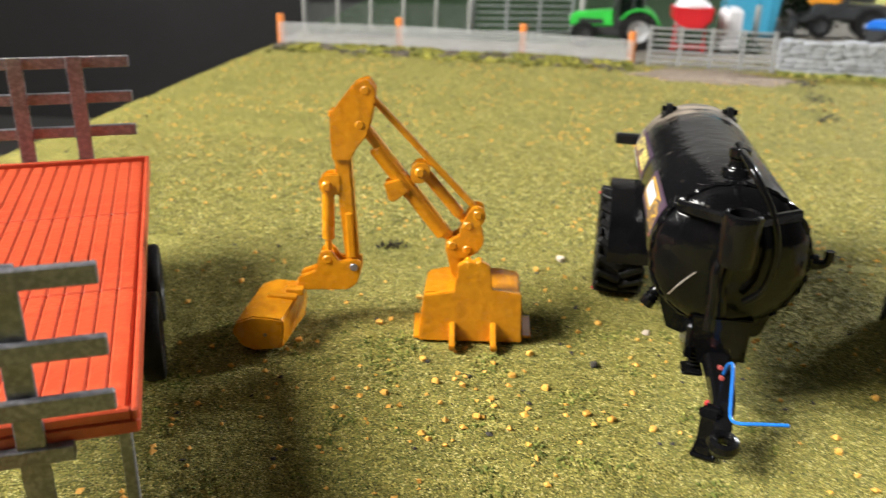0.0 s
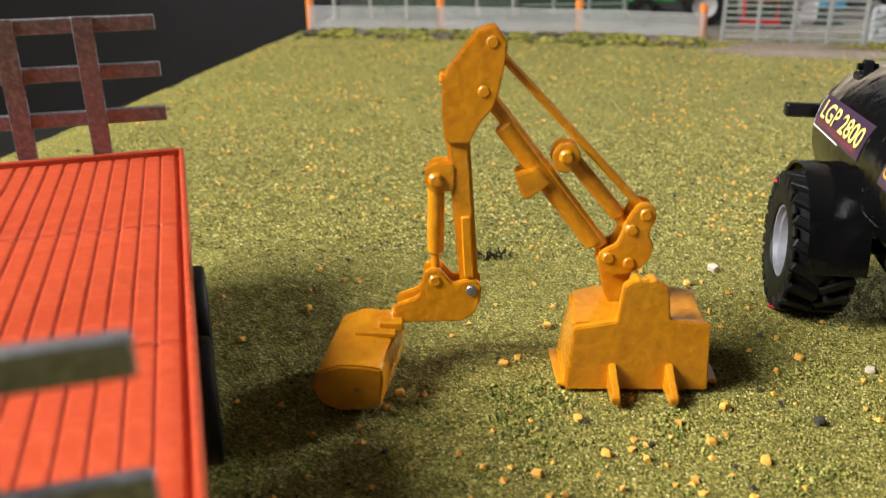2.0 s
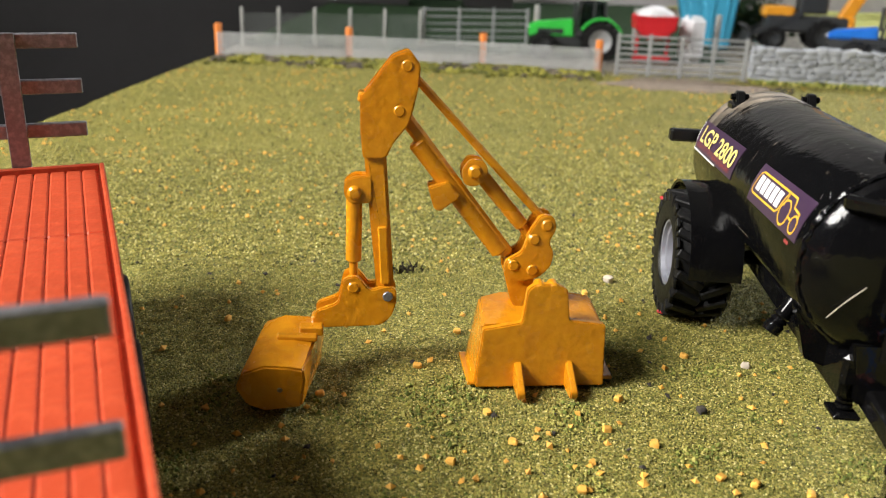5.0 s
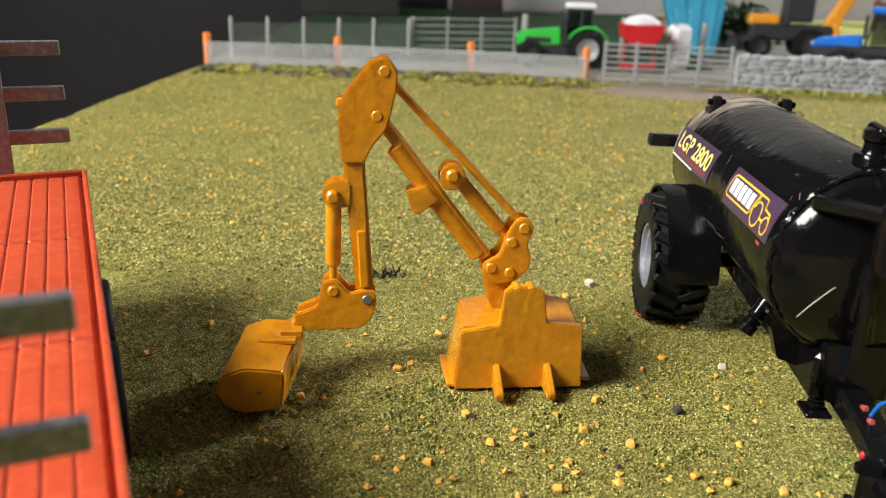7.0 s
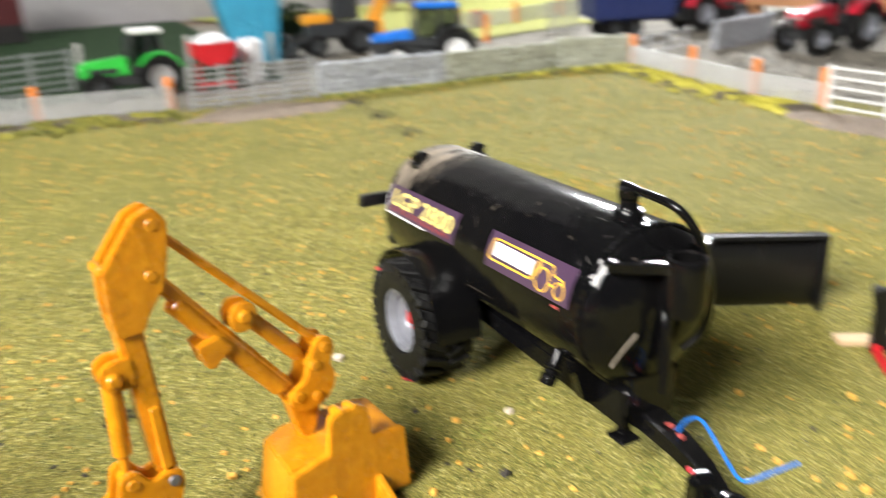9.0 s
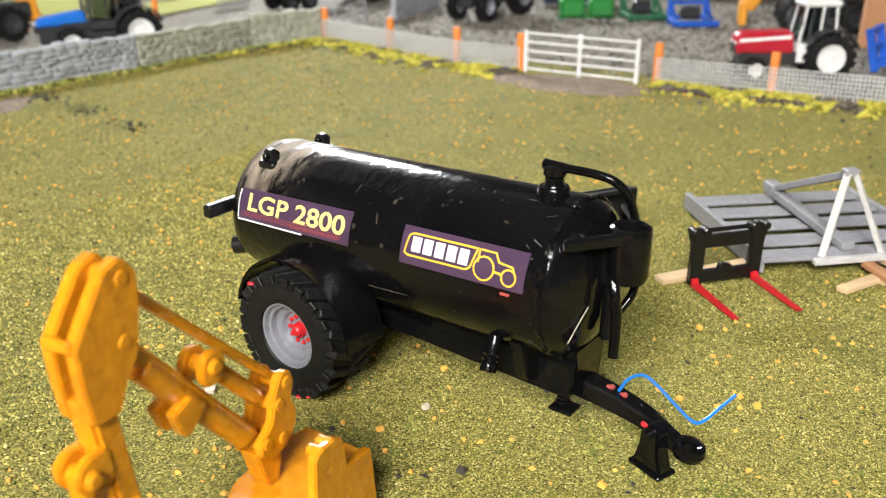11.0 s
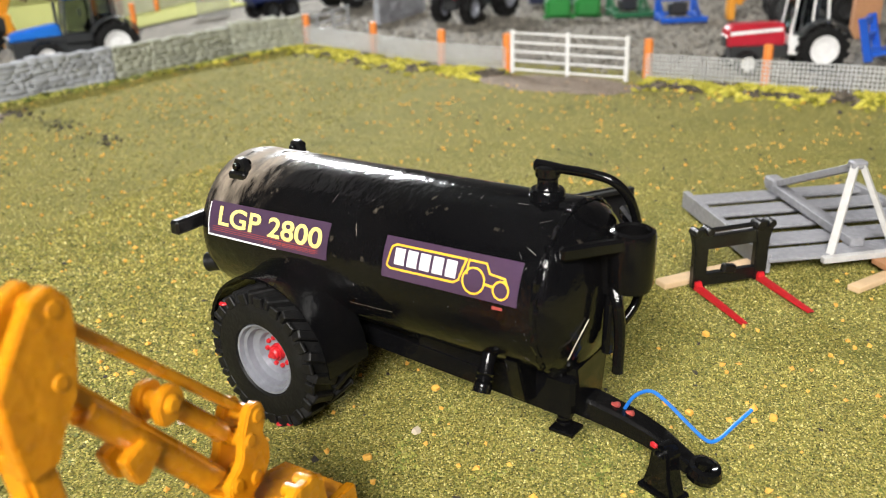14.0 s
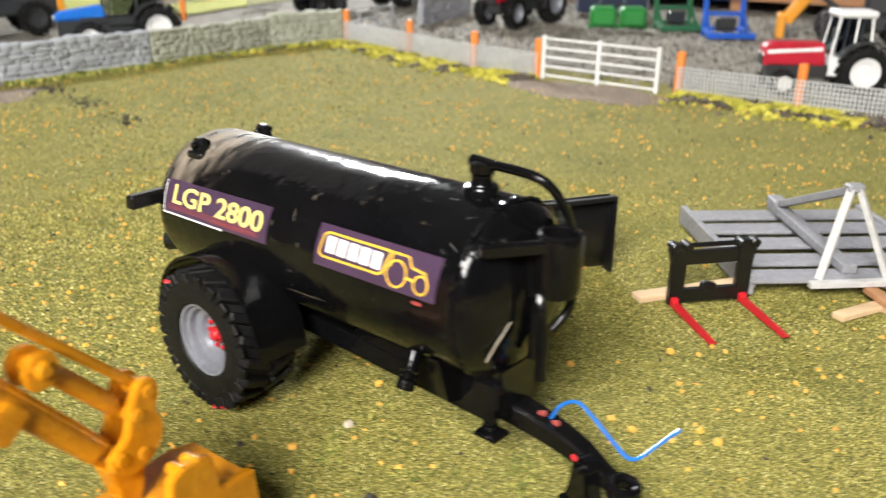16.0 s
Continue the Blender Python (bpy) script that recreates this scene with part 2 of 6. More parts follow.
# ---- shapes (centimetres) ----
def absorb(dst, src, m=None):
    made = {}
    for v in src.verts:
        made[v] = dst.verts.new(m @ v.co if m else v.co)
    for f in src.faces:
        try:
            dst.faces.new([made[v] for v in f.verts])
        except ValueError:
            pass
    src.free()


def turn(rx=0, ry=0, rz=0):
    return pose(0, 0, 0, rx, ry, rz)


def box(bm, c, s, rot=None, bev=0.04):
    t = bmesh.new()
    bmesh.ops.create_cube(t, size=1)
    for v in t.verts:
        v.co = Vector((v.co.x * s[0], v.co.y * s[1], v.co.z * s[2]))
    bev = min(bev, 0.3 * min(s))
    if bev > 0:
        bmesh.ops.bevel(t, geom=list(t.edges), offset=bev, segments=1, affect="EDGES")
    absorb(bm, t, Matrix.Translation(c) @ (rot or Matrix()))
    return bm


def bar(bm, p, q, w, h, bev=0.03, up=(0, 0, 1)):
    """A square bar from p to q, w wide and h high."""
    p, q = Vector(p), Vector(q)
    along = (q - p).normalized()
    side = Vector(up).cross(along)
    side = side.normalized() if side.length > 1e-4 else Vector((1, 0, 0))
    m = Matrix((along, side, along.cross(side))).transposed().to_4x4()
    return box(bm, (p + q) / 2, ((q - p).length, w, h), m, bev)


def lathe(bm, profile, m=None, seg=24):
    """Rings of (radius, height) round z; a radius of 0 closes the end."""
    m = m or Matrix()
    rings = []
    for r, z in profile:
        if r < 1e-6:
            rings.append([bm.verts.new(m @ Vector((0, 0, z)))])
        else:
            rings.append([bm.verts.new(m @ Vector((r * math.cos(2 * math.pi * k / seg), r * math.sin(2 * math.pi * k / seg), z))) for k in range(seg)])
    for a, b in zip(rings, rings[1:]):
        for k in range(seg):
            j = (k + 1) % seg
            if len(a) == 1 and len(b) > 1:
                bm.faces.new((a[0], b[k], b[j]))
            elif len(b) == 1 and len(a) > 1:
                bm.faces.new((a[k], a[j], b[0]))
            elif len(a) > 1:
                bm.faces.new((a[k], a[j], b[j], b[k]))
    return bm


def axis(p, q):
    """The pose whose z runs from p towards q."""
    p, q = Vector(p), Vector(q)
    return Matrix.Translation(p) @ (q - p).to_track_quat("Z", "Y").to_matrix().to_4x4()


def rod(bm, p, q, r, seg=14, r2=None, bev=0.03):
    r2 = r if r2 is None else r2
    n = (Vector(q) - Vector(p)).length
    e = min(bev, r * 0.4, n * 0.3)
    return lathe(bm, [(0, 0), (r - e, 0), (r, e), (r2, n - e), (r2 - e, n), (0, n)], axis(p, q), seg)


def ball(bm, c, r, squash=1.0, seg=12):
    prof = [(r * math.sin(math.pi * k / 8), -r * squash * math.cos(math.pi * k / 8)) for k in range(9)]
    prof[0], prof[-1] = (0, prof[0][1]), (0, prof[-1][1])
    return lathe(bm, prof, Matrix.Translation(c), seg)


def smooth_line(pts, steps=6):
    pts = [Vector(p) for p in pts]
    ext = [pts[0] * 2 - pts[1], *pts, pts[-1] * 2 - pts[-2]]
    out = []
    for a, b, c, d in zip(ext, ext[1:], ext[2:], ext[3:]):
        for k in range(steps):
            t = k / steps
            out.append(0.5 * ((2 * b) + (c - a) * t + (2 * a - 5 * b + 4 * c - d) * t * t + (3 * b - a - 3 * c + d) * t ** 3))
    return out + [pts[-1]]


def tube(bm, pts, r, seg=10, steps=6):
    line = smooth_line(pts, steps) if steps else [Vector(p) for p in pts]
    rings, side = [], None
    for k, p in enumerate(line):
        along = (line[min(k + 1, len(line) - 1)] - line[max(k - 1, 0)]).normalized()
        if side is None:
            side = along.orthogonal().normalized()
        side = (side - along * side.dot(along)).normalized()
        other = along.cross(side)
        rings.append([bm.verts.new(p + r * (math.cos(a) * side + math.sin(a) * other)) for a in (2 * math.pi * j / seg for j in range(seg))])
    for a, b in zip(rings, rings[1:]):
        for j in range(seg):
            bm.faces.new((a[j], a[(j + 1) % seg], b[(j + 1) % seg], b[j]))
    bm.faces.new(rings[0][::-1])
    bm.faces.new(rings[-1])
    return bm


def plate(bm, outline, y0, y1, m=None, bev=0.05):
    """A plate cut to an outline of (x, z), from y0 to y1, its rims rounded."""
    t = bmesh.new()
    a = [t.verts.new((x, y0, z)) for x, z in outline]
    b = [t.verts.new((x, y1, z)) for x, z in outline]
    t.faces.new(a)
    t.faces.new(b[::-1])
    for k in range(len(a)):
        j = (k + 1) % len(a)
        t.faces.new((a[j], a[k], b[k], b[j]))
    bmesh.ops.recalc_face_normals(t, faces=t.faces)
    if bev:
        rims = [e for e in t.edges if abs(e.verts[0].co.y - e.verts[1].co.y) < 1e-6]
        bmesh.ops.bevel(t, geom=rims, offset=bev, segments=2, affect="EDGES")
    absorb(bm, t, m)
    return bm


def round_outline(pts, r=0.15, steps=3):
    """The outline with rounded corners."""
    out, n = [], len(pts)
    for k in range(n):
        a, b, c = Vector(pts[k - 1]), Vector(pts[k]), Vector(pts[(k + 1) % n])
        d = min(r, (a - b).length * 0.4, (c - b).length * 0.4)
        p, q = b + (a - b).normalized() * d, b + (c - b).normalized() * d
        for j in range(steps + 1):
            t = j / steps
            out.append(tuple((1 - t) ** 2 * p + 2 * t * (1 - t) * b + t * t * q))
    return out


def mesh_of(name, bm, material, sharp=35):
    bmesh.ops.recalc_face_normals(bm, faces=bm.faces)
    for v in bm.verts:
        v.co *= CM
    me = bpy.data.meshes.new(name)
    bm.to_mesh(me)
    bm.free()
    me.materials.append(material)
    if sharp:
        me.polygons.foreach_set("use_smooth", [True] * len(me.polygons))
        me.set_sharp_from_angle(angle=radians(sharp))
    return me


def part(name, bm, material, parent, label="", m=None, sharp=35):
    """Links a bmesh as one mesh object under a thing or a part."""
    ob = new(name, mesh_of(name, bm, material, sharp))
    ob.parent = parent
    if m is not None:
        ob.matrix_basis = m
    return tagged(ob, label)


def again(ob, parent, m):
    """Another object on the same mesh, with its parts."""
    made = copy_thing(ob, m)
    made.parent = parent
    return made


def thing(name, x, y, z, label, category, group="", rz=0.0, rx=0.0, ry=0.0):
    ob = new(name)
    ob.empty_display_size = 0.02
    ob.matrix_basis = pose(x * CM, y * CM, z * CM, rx, ry, rz)
    return tagged(ob, label, category, group)


def setting(name, bm, material, label="", sharp=35):
    return tagged(new(name, mesh_of(name, bm, material, sharp)), label, "", "", "structure")


def at(x, y, z, rx=0, ry=0, rz=0):
    return pose(x * CM, y * CM, z * CM, rx, ry, rz)


def from_arrays(name, verts, faces, material, smooth=False):
    me = bpy.data.meshes.new(name)
    me.from_pydata((np.asarray(verts) * CM).tolist(), [], np.asarray(faces).tolist())
    me.materials.append(material)
    if smooth:
        me.polygons.foreach_set("use_smooth", [True] * len(me.polygons))
    return new(name, me)


# ---- the room ----
def wall_with_hole(name, along, fixed, a0, a1, z0, z1, hole, material, thick=12.0):
    """A wall along x or y at a fixed place, with one opening (a_from, a_to, z_from, z_to) or none."""
    bm = bmesh.new()
    spans = [(a0, a1, z0, z1)] if not hole else [(a0, hole[0], z0, z1), (hole[1], a1, z0, z1), (hole[0], hole[1], z0, hole[2]), (hole[0], hole[1], hole[3], z1)]
    for p, q, r, s in spans:
        c, w, h = (p + q) / 2, q - p, s - r
        if along == "y":
            box(bm, (fixed, c, (r + s) / 2), (thick, w, h), bev=0)
        else:
            box(bm, (c, fixed, (r + s) / 2), (w, thick, h), bev=0)
    return setting(name, bm, material, sharp=0)


Z0, Z1 = -42.0, 226.0
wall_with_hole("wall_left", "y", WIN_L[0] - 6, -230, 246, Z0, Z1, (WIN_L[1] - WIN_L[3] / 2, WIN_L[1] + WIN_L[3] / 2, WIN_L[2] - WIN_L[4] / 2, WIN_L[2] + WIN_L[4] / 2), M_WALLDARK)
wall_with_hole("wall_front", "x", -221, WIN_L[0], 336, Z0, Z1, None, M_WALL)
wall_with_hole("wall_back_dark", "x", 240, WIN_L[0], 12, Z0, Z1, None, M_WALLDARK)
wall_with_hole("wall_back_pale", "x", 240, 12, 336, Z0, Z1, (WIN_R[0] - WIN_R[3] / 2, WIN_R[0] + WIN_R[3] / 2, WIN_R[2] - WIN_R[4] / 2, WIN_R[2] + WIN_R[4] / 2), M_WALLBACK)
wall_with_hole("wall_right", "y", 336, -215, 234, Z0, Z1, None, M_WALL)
# Unseen pier, added to block left-window light and darken the near ground.
wall_with_hole("added_shade_pier", "y", -82, -215, -30, Z0, Z1, None, M_WALLDARK, 24.0)
setting("floor", box(bmesh.new(), (55, 10, Z0 - 4), (580, 500, 8), bev=0), M_FLOOR, sharp=0)
setting("ceiling", box(bmesh.new(), (55, 10, Z1 + 5), (600, 520, 10), bev=0), M_CEIL, sharp=0)


def window_frame(name, m, w, h):
    bm = bmesh.new()
    for c, s in (((0, 0, h / 2 - 2.5), (w, 8, 5)), ((0, 0, -h / 2 + 2.5), (w, 8, 5)), ((-w / 2 + 2.5, 0, 0), (5, 8, h - 10)), ((w / 2 - 2.5, 0, 0), (5, 8, h - 10))):
        box(bm, c, s, bev=0.4)
    ob = setting(name, bm, M_TWHITE)
    ob.matrix_basis = m
    pane = part("pane", box(bmesh.new(), (0, 0, 0), (w - 10, 0.6, h - 10), bev=0), M_PANE, ob, sharp=0)
    pane.visible_shadow = False
    return ob


window_frame("window_1", at(WIN_L[0] - 6, WIN_L[1], WIN_L[2], rz=90), WIN_L[3], WIN_L[4])
window_frame("window_2", at(WIN_R[0], WIN_R[1] + 6, WIN_R[2]), WIN_R[3], WIN_R[4])


# ---- the board and its ground ----
def sheet(name, corners, nx, ny, height, material, smooth=True):
    """A sheet between four corners (anticlockwise), its height a function of the place."""
    a, b, c, d = (np.array(p, float) for p in corners)
    u, v = np.meshgrid(np.linspace(0, 1, nx + 1), np.linspace(0, 1, ny + 1))
    xy = (a * (1 - u)[..., None] + b * u[..., None]) * (1 - v)[..., None] + (d * (1 - u)[..., None] + c * u[..., None]) * v[..., None]
    xy = xy.reshape(-1, 2)
    verts = [(x, y, height(x, y)) for x, y in xy]
    k = np.arange(nx * ny)
    i = k // nx * (nx + 1) + k % nx
    return tagged(from_arrays(name, verts, np.stack([i, i + 1, i + nx + 2, i + nx + 1], 1), material, smooth), "", "", "", "structure")


def ripple(x, y, amp, size):
    return amp * noise.noise(Vector((x / size, y / size, 0.3)))


def field_z(x, y):
    return ripple(x, y, 0.12, 7.0) + ripple(x, y, 0.085, 1.6) + ripple(x, y, 0.085, 0.55) - 0.05


LEFT_NEAR, LEFT_FAR = (-49.0, -30.0), (-28.0, 122.5)
bm = bmesh.new()
outline = [(-49.2, -31), (-28.2, 122), (-17, 233), (329, 233), (329, -31)]
t0 = [bm.verts.new((x, y, -0.35)) for x, y in outline]
t1 = [bm.verts.new((x, y, -3.2)) for x, y in outline]
bm.faces.new(t0)
bm.faces.new(t1[::-1])
for k in range(5):
    bm.faces.new((t0[k], t1[k], t1[(k + 1) % 5], t0[(k + 1) % 5]))
setting("baseboard", bm, M_BOARD, "brown wooden board under the model farm", sharp=0)
bm = bmesh.new()
for x, y in ((-35, -15), (-8, 215), (310, 215), (310, -15), (130, 215), (130, -15)):
    box(bm, (x, y, (Z0 - 3.2) / 2), (7, 7, -3.2 - Z0), bev=0.3)
setting("trestle_legs", bm, M_WOOD, "plain wooden legs under the board")
sheet("ground_field", (LEFT_NEAR, (82.5, -30), (90, 105), LEFT_FAR), 260, 260, field_z, M_SHADEGRASS)
sheet("ground_yard", ((82.6, -30), (328, -30), (328, 160), (90.1, 105)), 80, 80, lambda x, y: ripple(x, y, 0.18, 5) - 0.15, M_GRAVEL)
sheet("ground_back", ((-28, 122.6), (90, 105.1), (328, 160.1), (-17.5, 232)), 80, 60, lambda x, y: ripple(x, y, 0.15, 5) - 0.16, M_GRAVEL)
sheet("ground_dark_turf", ((-26.5, 134), (44, 128), (62, 231), (-17, 231)), 40, 40, lambda x, y: ripple(x, y, 0.15, 6) + 0.12, M_DARKTURF)
sheet("ground_far_field", ((92, 146), (225, 166), (326, 231), (64, 231)), 40, 40, lambda x, y: ripple(x, y, 0.2, 6) + 0.22, M_PALETURF)


def blotch(name, cx, cy, rx, ry, rz, z, material, wild=0.25, seg=64):
    """A flat patch with a ragged rim."""
    bm = bmesh.new()
    rings = []
    for f, dz in ((0.55, 0.10), (0.85, 0.06), (1.0, -0.12)):
        ring = []
        for k in range(seg):
            a = 2 * math.pi * k / seg
            w = 1 + wild * (noise.noise(Vector((math.cos(a) * 2.2 + cx, math.sin(a) * 2.2, cy))) + 0.5 * noise.noise(Vector((math.cos(a) * 8 + cx, math.sin(a) * 8, cy))))
            x, y = rx * f * w * math.cos(a), ry * f * w * math.sin(a)
            c, s = math.cos(radians(rz)), math.sin(radians(rz))
            X, Y = cx + x * c - y * s, cy + x * s + y * c
            ring.append(bm.verts.new((X, Y, z + dz + 0.12 * noise.noise(Vector((X, Y, 0))))))
        rings.append(ring)
    mid = bm.verts.new((cx, cy, z + 0.1))
    for k in range(seg):
        j = (k + 1) % seg
        bm.faces.new((mid, rings[0][k], rings[0][j]))
        for a, b in zip(rings, rings[1:]):
            bm.faces.new((a[k], a[j], b[j], b[k]))
    return setting(name, bm, material)


blotch("ground_gateway", 32, 108.5, 10, 5, -9, 0.05, M_EARTH)
blotch("ground_gateway", 76.8, 59, 4.6, 10, 0, 0.05, M_EARTH)


# ---- things on the field ----
# Flatbed trailer: local x runs from its far end to its near end, y to its left, z up.
TRAILER = thing("flatbed_trailer", -15.95, 31.15, 0, "orange toy flatbed trailer with grey hay racks on the grass", "trailer", rz=math.degrees(math.atan2(-0.939, 0.345)))
L, W, BED = 26.2, 9.4, 6.25
bm = box(bmesh.new(), (0, 0, BED - 0.45), (L, W, 0.5), bev=0.08)
bed = part("bed", bm, M_ORANGE, TRAILER, "orange bed")
for s in (-1, 1):
    part("side_rim", box(bmesh.new(), (0, s * (W / 2 - 0.1), BED - 0.05), (L, 0.2, 0.42), bev=0.06), M_ORANGE, TRAILER)
    part("end_rim", box(bmesh.new(), (s * (L / 2 - 0.12), 0, BED - 0.02), (0.24, W - 0.42, 0.36), bev=0.06), M_ORANGE, TRAILER)
first = None
for row in range(3):
    for k in range(14):
        y = -W / 2 + 0.32 + (k + 0.5) * (W - 0.64) / 14
        m = at(-L / 2 + 0.4 + (row + 0.5) * (L - 0.8) / 3, y, BED - 0.15)
        if first is None:
            first = part("plank", box(bmesh.new(), (0, 0, 0), ((L - 0.8) / 3 - 0.05, 0.61, 0.26), bev=0.075), M_ORANGE, bed, m=m)
        else:
            again(first, bed, m)
for s in (-1, 1):
    x = s * (L / 2 + 0.12)
    rack = part("hay_rack", bar(bmesh.new(), (x - s * 0.02, -2.9, 5.4), (x - s * 0.02, 2.9, 5.4), 0.4, 0.5), M_STEEL, TRAILER, "grey bare metal hay rack")
    for y in (-1.8, 1.8) if s > 0 else (-1.45, 1.45):
        part("upright", bar(bmesh.new(), (x, y, 3.6), (x, y, 12.0 if s < 0 else 11.3), 0.16, 0.78), M_STEEL, rack)
    for z in ((7.9, 9.75, 11.65) if s < 0 else (7.05, 8.8, 10.95)):
        part("rail", bar(bmesh.new(), (x + s * 0.22, -4.2, z), (x + s * 0.22, 4.2, z), 0.28, 0.62, bev=0.05), M_STEEL, rack)
for y in (-2.0, 2.0):
    part("chassis_beam", bar(bmesh.new(), (-12, y, 5.1), (12, y, 5.1), 0.5, 0.9), M_BLACKMAT, TRAILER)
for x in (-11, -6.5, 0, 6, 11):
    part("cross_member", bar(bmesh.new(), (x, -4.5, 5.45), (x, 4.5, 5.45), 0.4, 0.4), M_BLACKMAT, TRAILER)
part("drawbar", bar(bmesh.new(), (12, 0, 4.6), (18.0, 0, 2.4), 0.8, 0.6), M_ORANGE, TRAILER)
part("prop_stand", bar(bmesh.new(), (12.4, 4.2, 0), (12.4, 4.2, 5.6), 0.5, 0.35), M_STEEL, TRAILER)
part("prop_stand", bar(bmesh.new(), (12.4, -4.2, 0), (12.4, -4.2, 5.6), 0.5, 0.35), M_STEEL, TRAILER)


def wheel(parent, place, r, w, rim_mat, hub_mat=None, lugs=16, tilt=0.0, rim_share=0.55, label="black rubber tyre"):
    """A tyre with angled lugs, a dished rim and a hub, its axle along local x, outer face towards -x."""
    hub = new("wheel")
    hub.parent = parent
    hub.matrix_basis = place
    m = turn(0, 90, 0)
    ri = r * rim_share
    prof = [(ri, -w * 0.40), (ri + 0.04 * r, -w * 0.47), (r * 0.80, -w * 0.5), (r * 0.875, -w * 0.46), (r * 0.905, -w * 0.36), (r * 0.91, 0), (r * 0.905, w * 0.36), (r * 0.875, w * 0.46), (r * 0.8, w * 0.5), (ri, w * 0.42), (ri, -w * 0.40)]
    bm = lathe(bmesh.new(), prof, m, 40)
    for k in range(lugs):
        for s in (-1, 1):
            a = 2 * math.pi * (k + (0.5 if s > 0 else 0)) / lugs
            rot = turn(math.degrees(a), 0, 0) @ turn(0, 0, s * 28)
            box(bm, turn(math.degrees(a), 0, 0) @ Vector((s * w * 0.24, 0, r * 0.915)), (w * 0.54, r * 0.13, r * 0.17), rot, bev=r * 0.02)
            box(bm, turn(math.degrees(a) + s * 0, 0, 0) @ Vector((s * w * 0.475, -r * 0.07, r * 0.885)), (w * 0.06, r * 0.15, r * 0.16), turn(math.degrees(a), 0, 0), bev=r * 0.012)
    part("tyre", bm, M_RUBBER, hub, label)
    prof = [(0, -w * 0.1), (ri * 0.55, -w * 0.12), (ri * 0.62, -w * 0.2), (ri * 0.80, -w * 0.24), (ri * 0.84, -w * 0.34), (ri * 0.93, -w * 0.36), (ri * 0.97, -w * 0.43), (ri * 1.03, -w * 0.44), (ri * 1.03, w * 0.4), (ri * 0.9, w * 0.4), (ri * 0.85, 0.1 * w), (0, 0.1 * w)]
    rim = part("rim", lathe(bmesh.new(), prof, m, 36), rim_mat, hub)
    if hub_mat:
        part("hub", lathe(bmesh.new(), [(0, -w * 0.26), (ri * 0.12, -w * 0.26), (ri * 0.17, -w * 0.23), (ri * 0.18, -w * 0.18), (ri * 0.23, -w * 0.19), (ri * 0.25, -w * 0.1)], m, 20), hub_mat, rim)
        bolt = None
        for k in range(10):
            a = 2 * math.pi * k / 10
            mm = at(-w * 0.15, ri * 0.41 * math.cos(a), ri * 0.41 * math.sin(a))
            if bolt is None:
                bolt = part("bolt", lathe(bmesh.new(), [(0, -w * 0.012), (ri * 0.055, -w * 0.01), (ri * 0.068, w * 0.01), (ri * 0.068, w * 0.05)], m, 8), hub_mat, rim, m=mm)
            else:
                again(bolt, rim, mm)
    return hub


for x in (-5.0, 0.6):
    for s in (-1, 1):
        wheel(TRAILER, at(x, s * 4.55, 2.15, rz=-90 if s > 0 else 90), 2.15, 0.9, M_BLACKMAT, None, 0)

# Backhoe arm standing on its base and bucket. Local x to its base, y away, z up.
ARM = thing("backhoe", 0, 38.66, 0, "yellow painted toy backhoe standing on the grass", "backhoe", rz=2.5, rx=-2.5)


def pins(parent, spots, r=0.24, depth=0.5):
    for x, z in spots:
        bm = bmesh.new()
        rod(bm, (x, -depth, z), (x, depth, z), r, 14, bev=0.1)
        part("pin", bm, M_YELLOW, parent)


# dipper head: two cheek plates with a slot between them
head = round_outline([(-3.35, 12.28), (-2.75, 12.5), (-2.36, 12.0), (-2.4, 11.3), (-2.62, 10.3), (-2.76, 9.85), (-3.28, 9.2), (-3.58, 8.6), (-4.40, 8.6), (-4.5, 9.6), (-4.5, 10.8)], 0.14)
for y0, y1 in ((-0.62, -0.2), (0.2, 0.62)):
    part("cheek_plate", plate(bmesh.new(), head, y0, y1), M_YELLOW, ARM)
part("head_web", plate(bmesh.new(), round_outline([(-4.44, 9.25), (-3.4, 9.25), (-3.62, 8.65), (-4.36, 8.65)], 0.1), -0.24, 0.24), M_YELLOW, ARM)
part("lug", box(bmesh.new(), (-4.46, 0, 10.8), (0.26, 1.0, 0.34), turn(0, 8, 0), bev=0.07), M_YELLOW, ARM)
dip = part("dipper", plate(bmesh.new(), round_outline([(-4.38, 8.9), (-3.56, 8.9), (-3.2, 3.5), (-3.88, 3.5)], 0.15), -0.45, 0.45, bev=0.12), M_YELLOW, ARM)
part("stop_rib", box(bmesh.new(), (-3.62, -0.48, 4.85), (0.34, 0.22, 2.3), turn(0, -3, 0), bev=0.05), M_YELLOW, dip)
tab = part("ram_tab", plate(bmesh.new(), round_outline([(-5.1, 7.65), (-4.75, 7.9), (-4.05, 7.9), (-4.05, 6.9), (-4.9, 6.85), (-5.1, 7.2)], 0.2), -0.5, -0.2), M_YELLOW, ARM)
part("ram_tab", plate(bmesh.new(), round_outline([(-5.1, 7.65), (-4.75, 7.9), (-4.05, 7.9), (-4.05, 6.9), (-4.9, 6.85), (-5.1, 7.2)], 0.2), 0.2, 0.5), M_YELLOW, ARM)
ram = part("bucket_ram", rod(bmesh.new(), (-4.72, 0, 7.3), (-4.76, 0, 4.45), 0.31, 16, bev=0.08), M_YELLOW, ARM)
part("piston_rod", rod(bmesh.new(), (-4.76, 0, 4.6), (-4.76, 0, 3.5), 0.17, 12), M_YELLOW, ram)
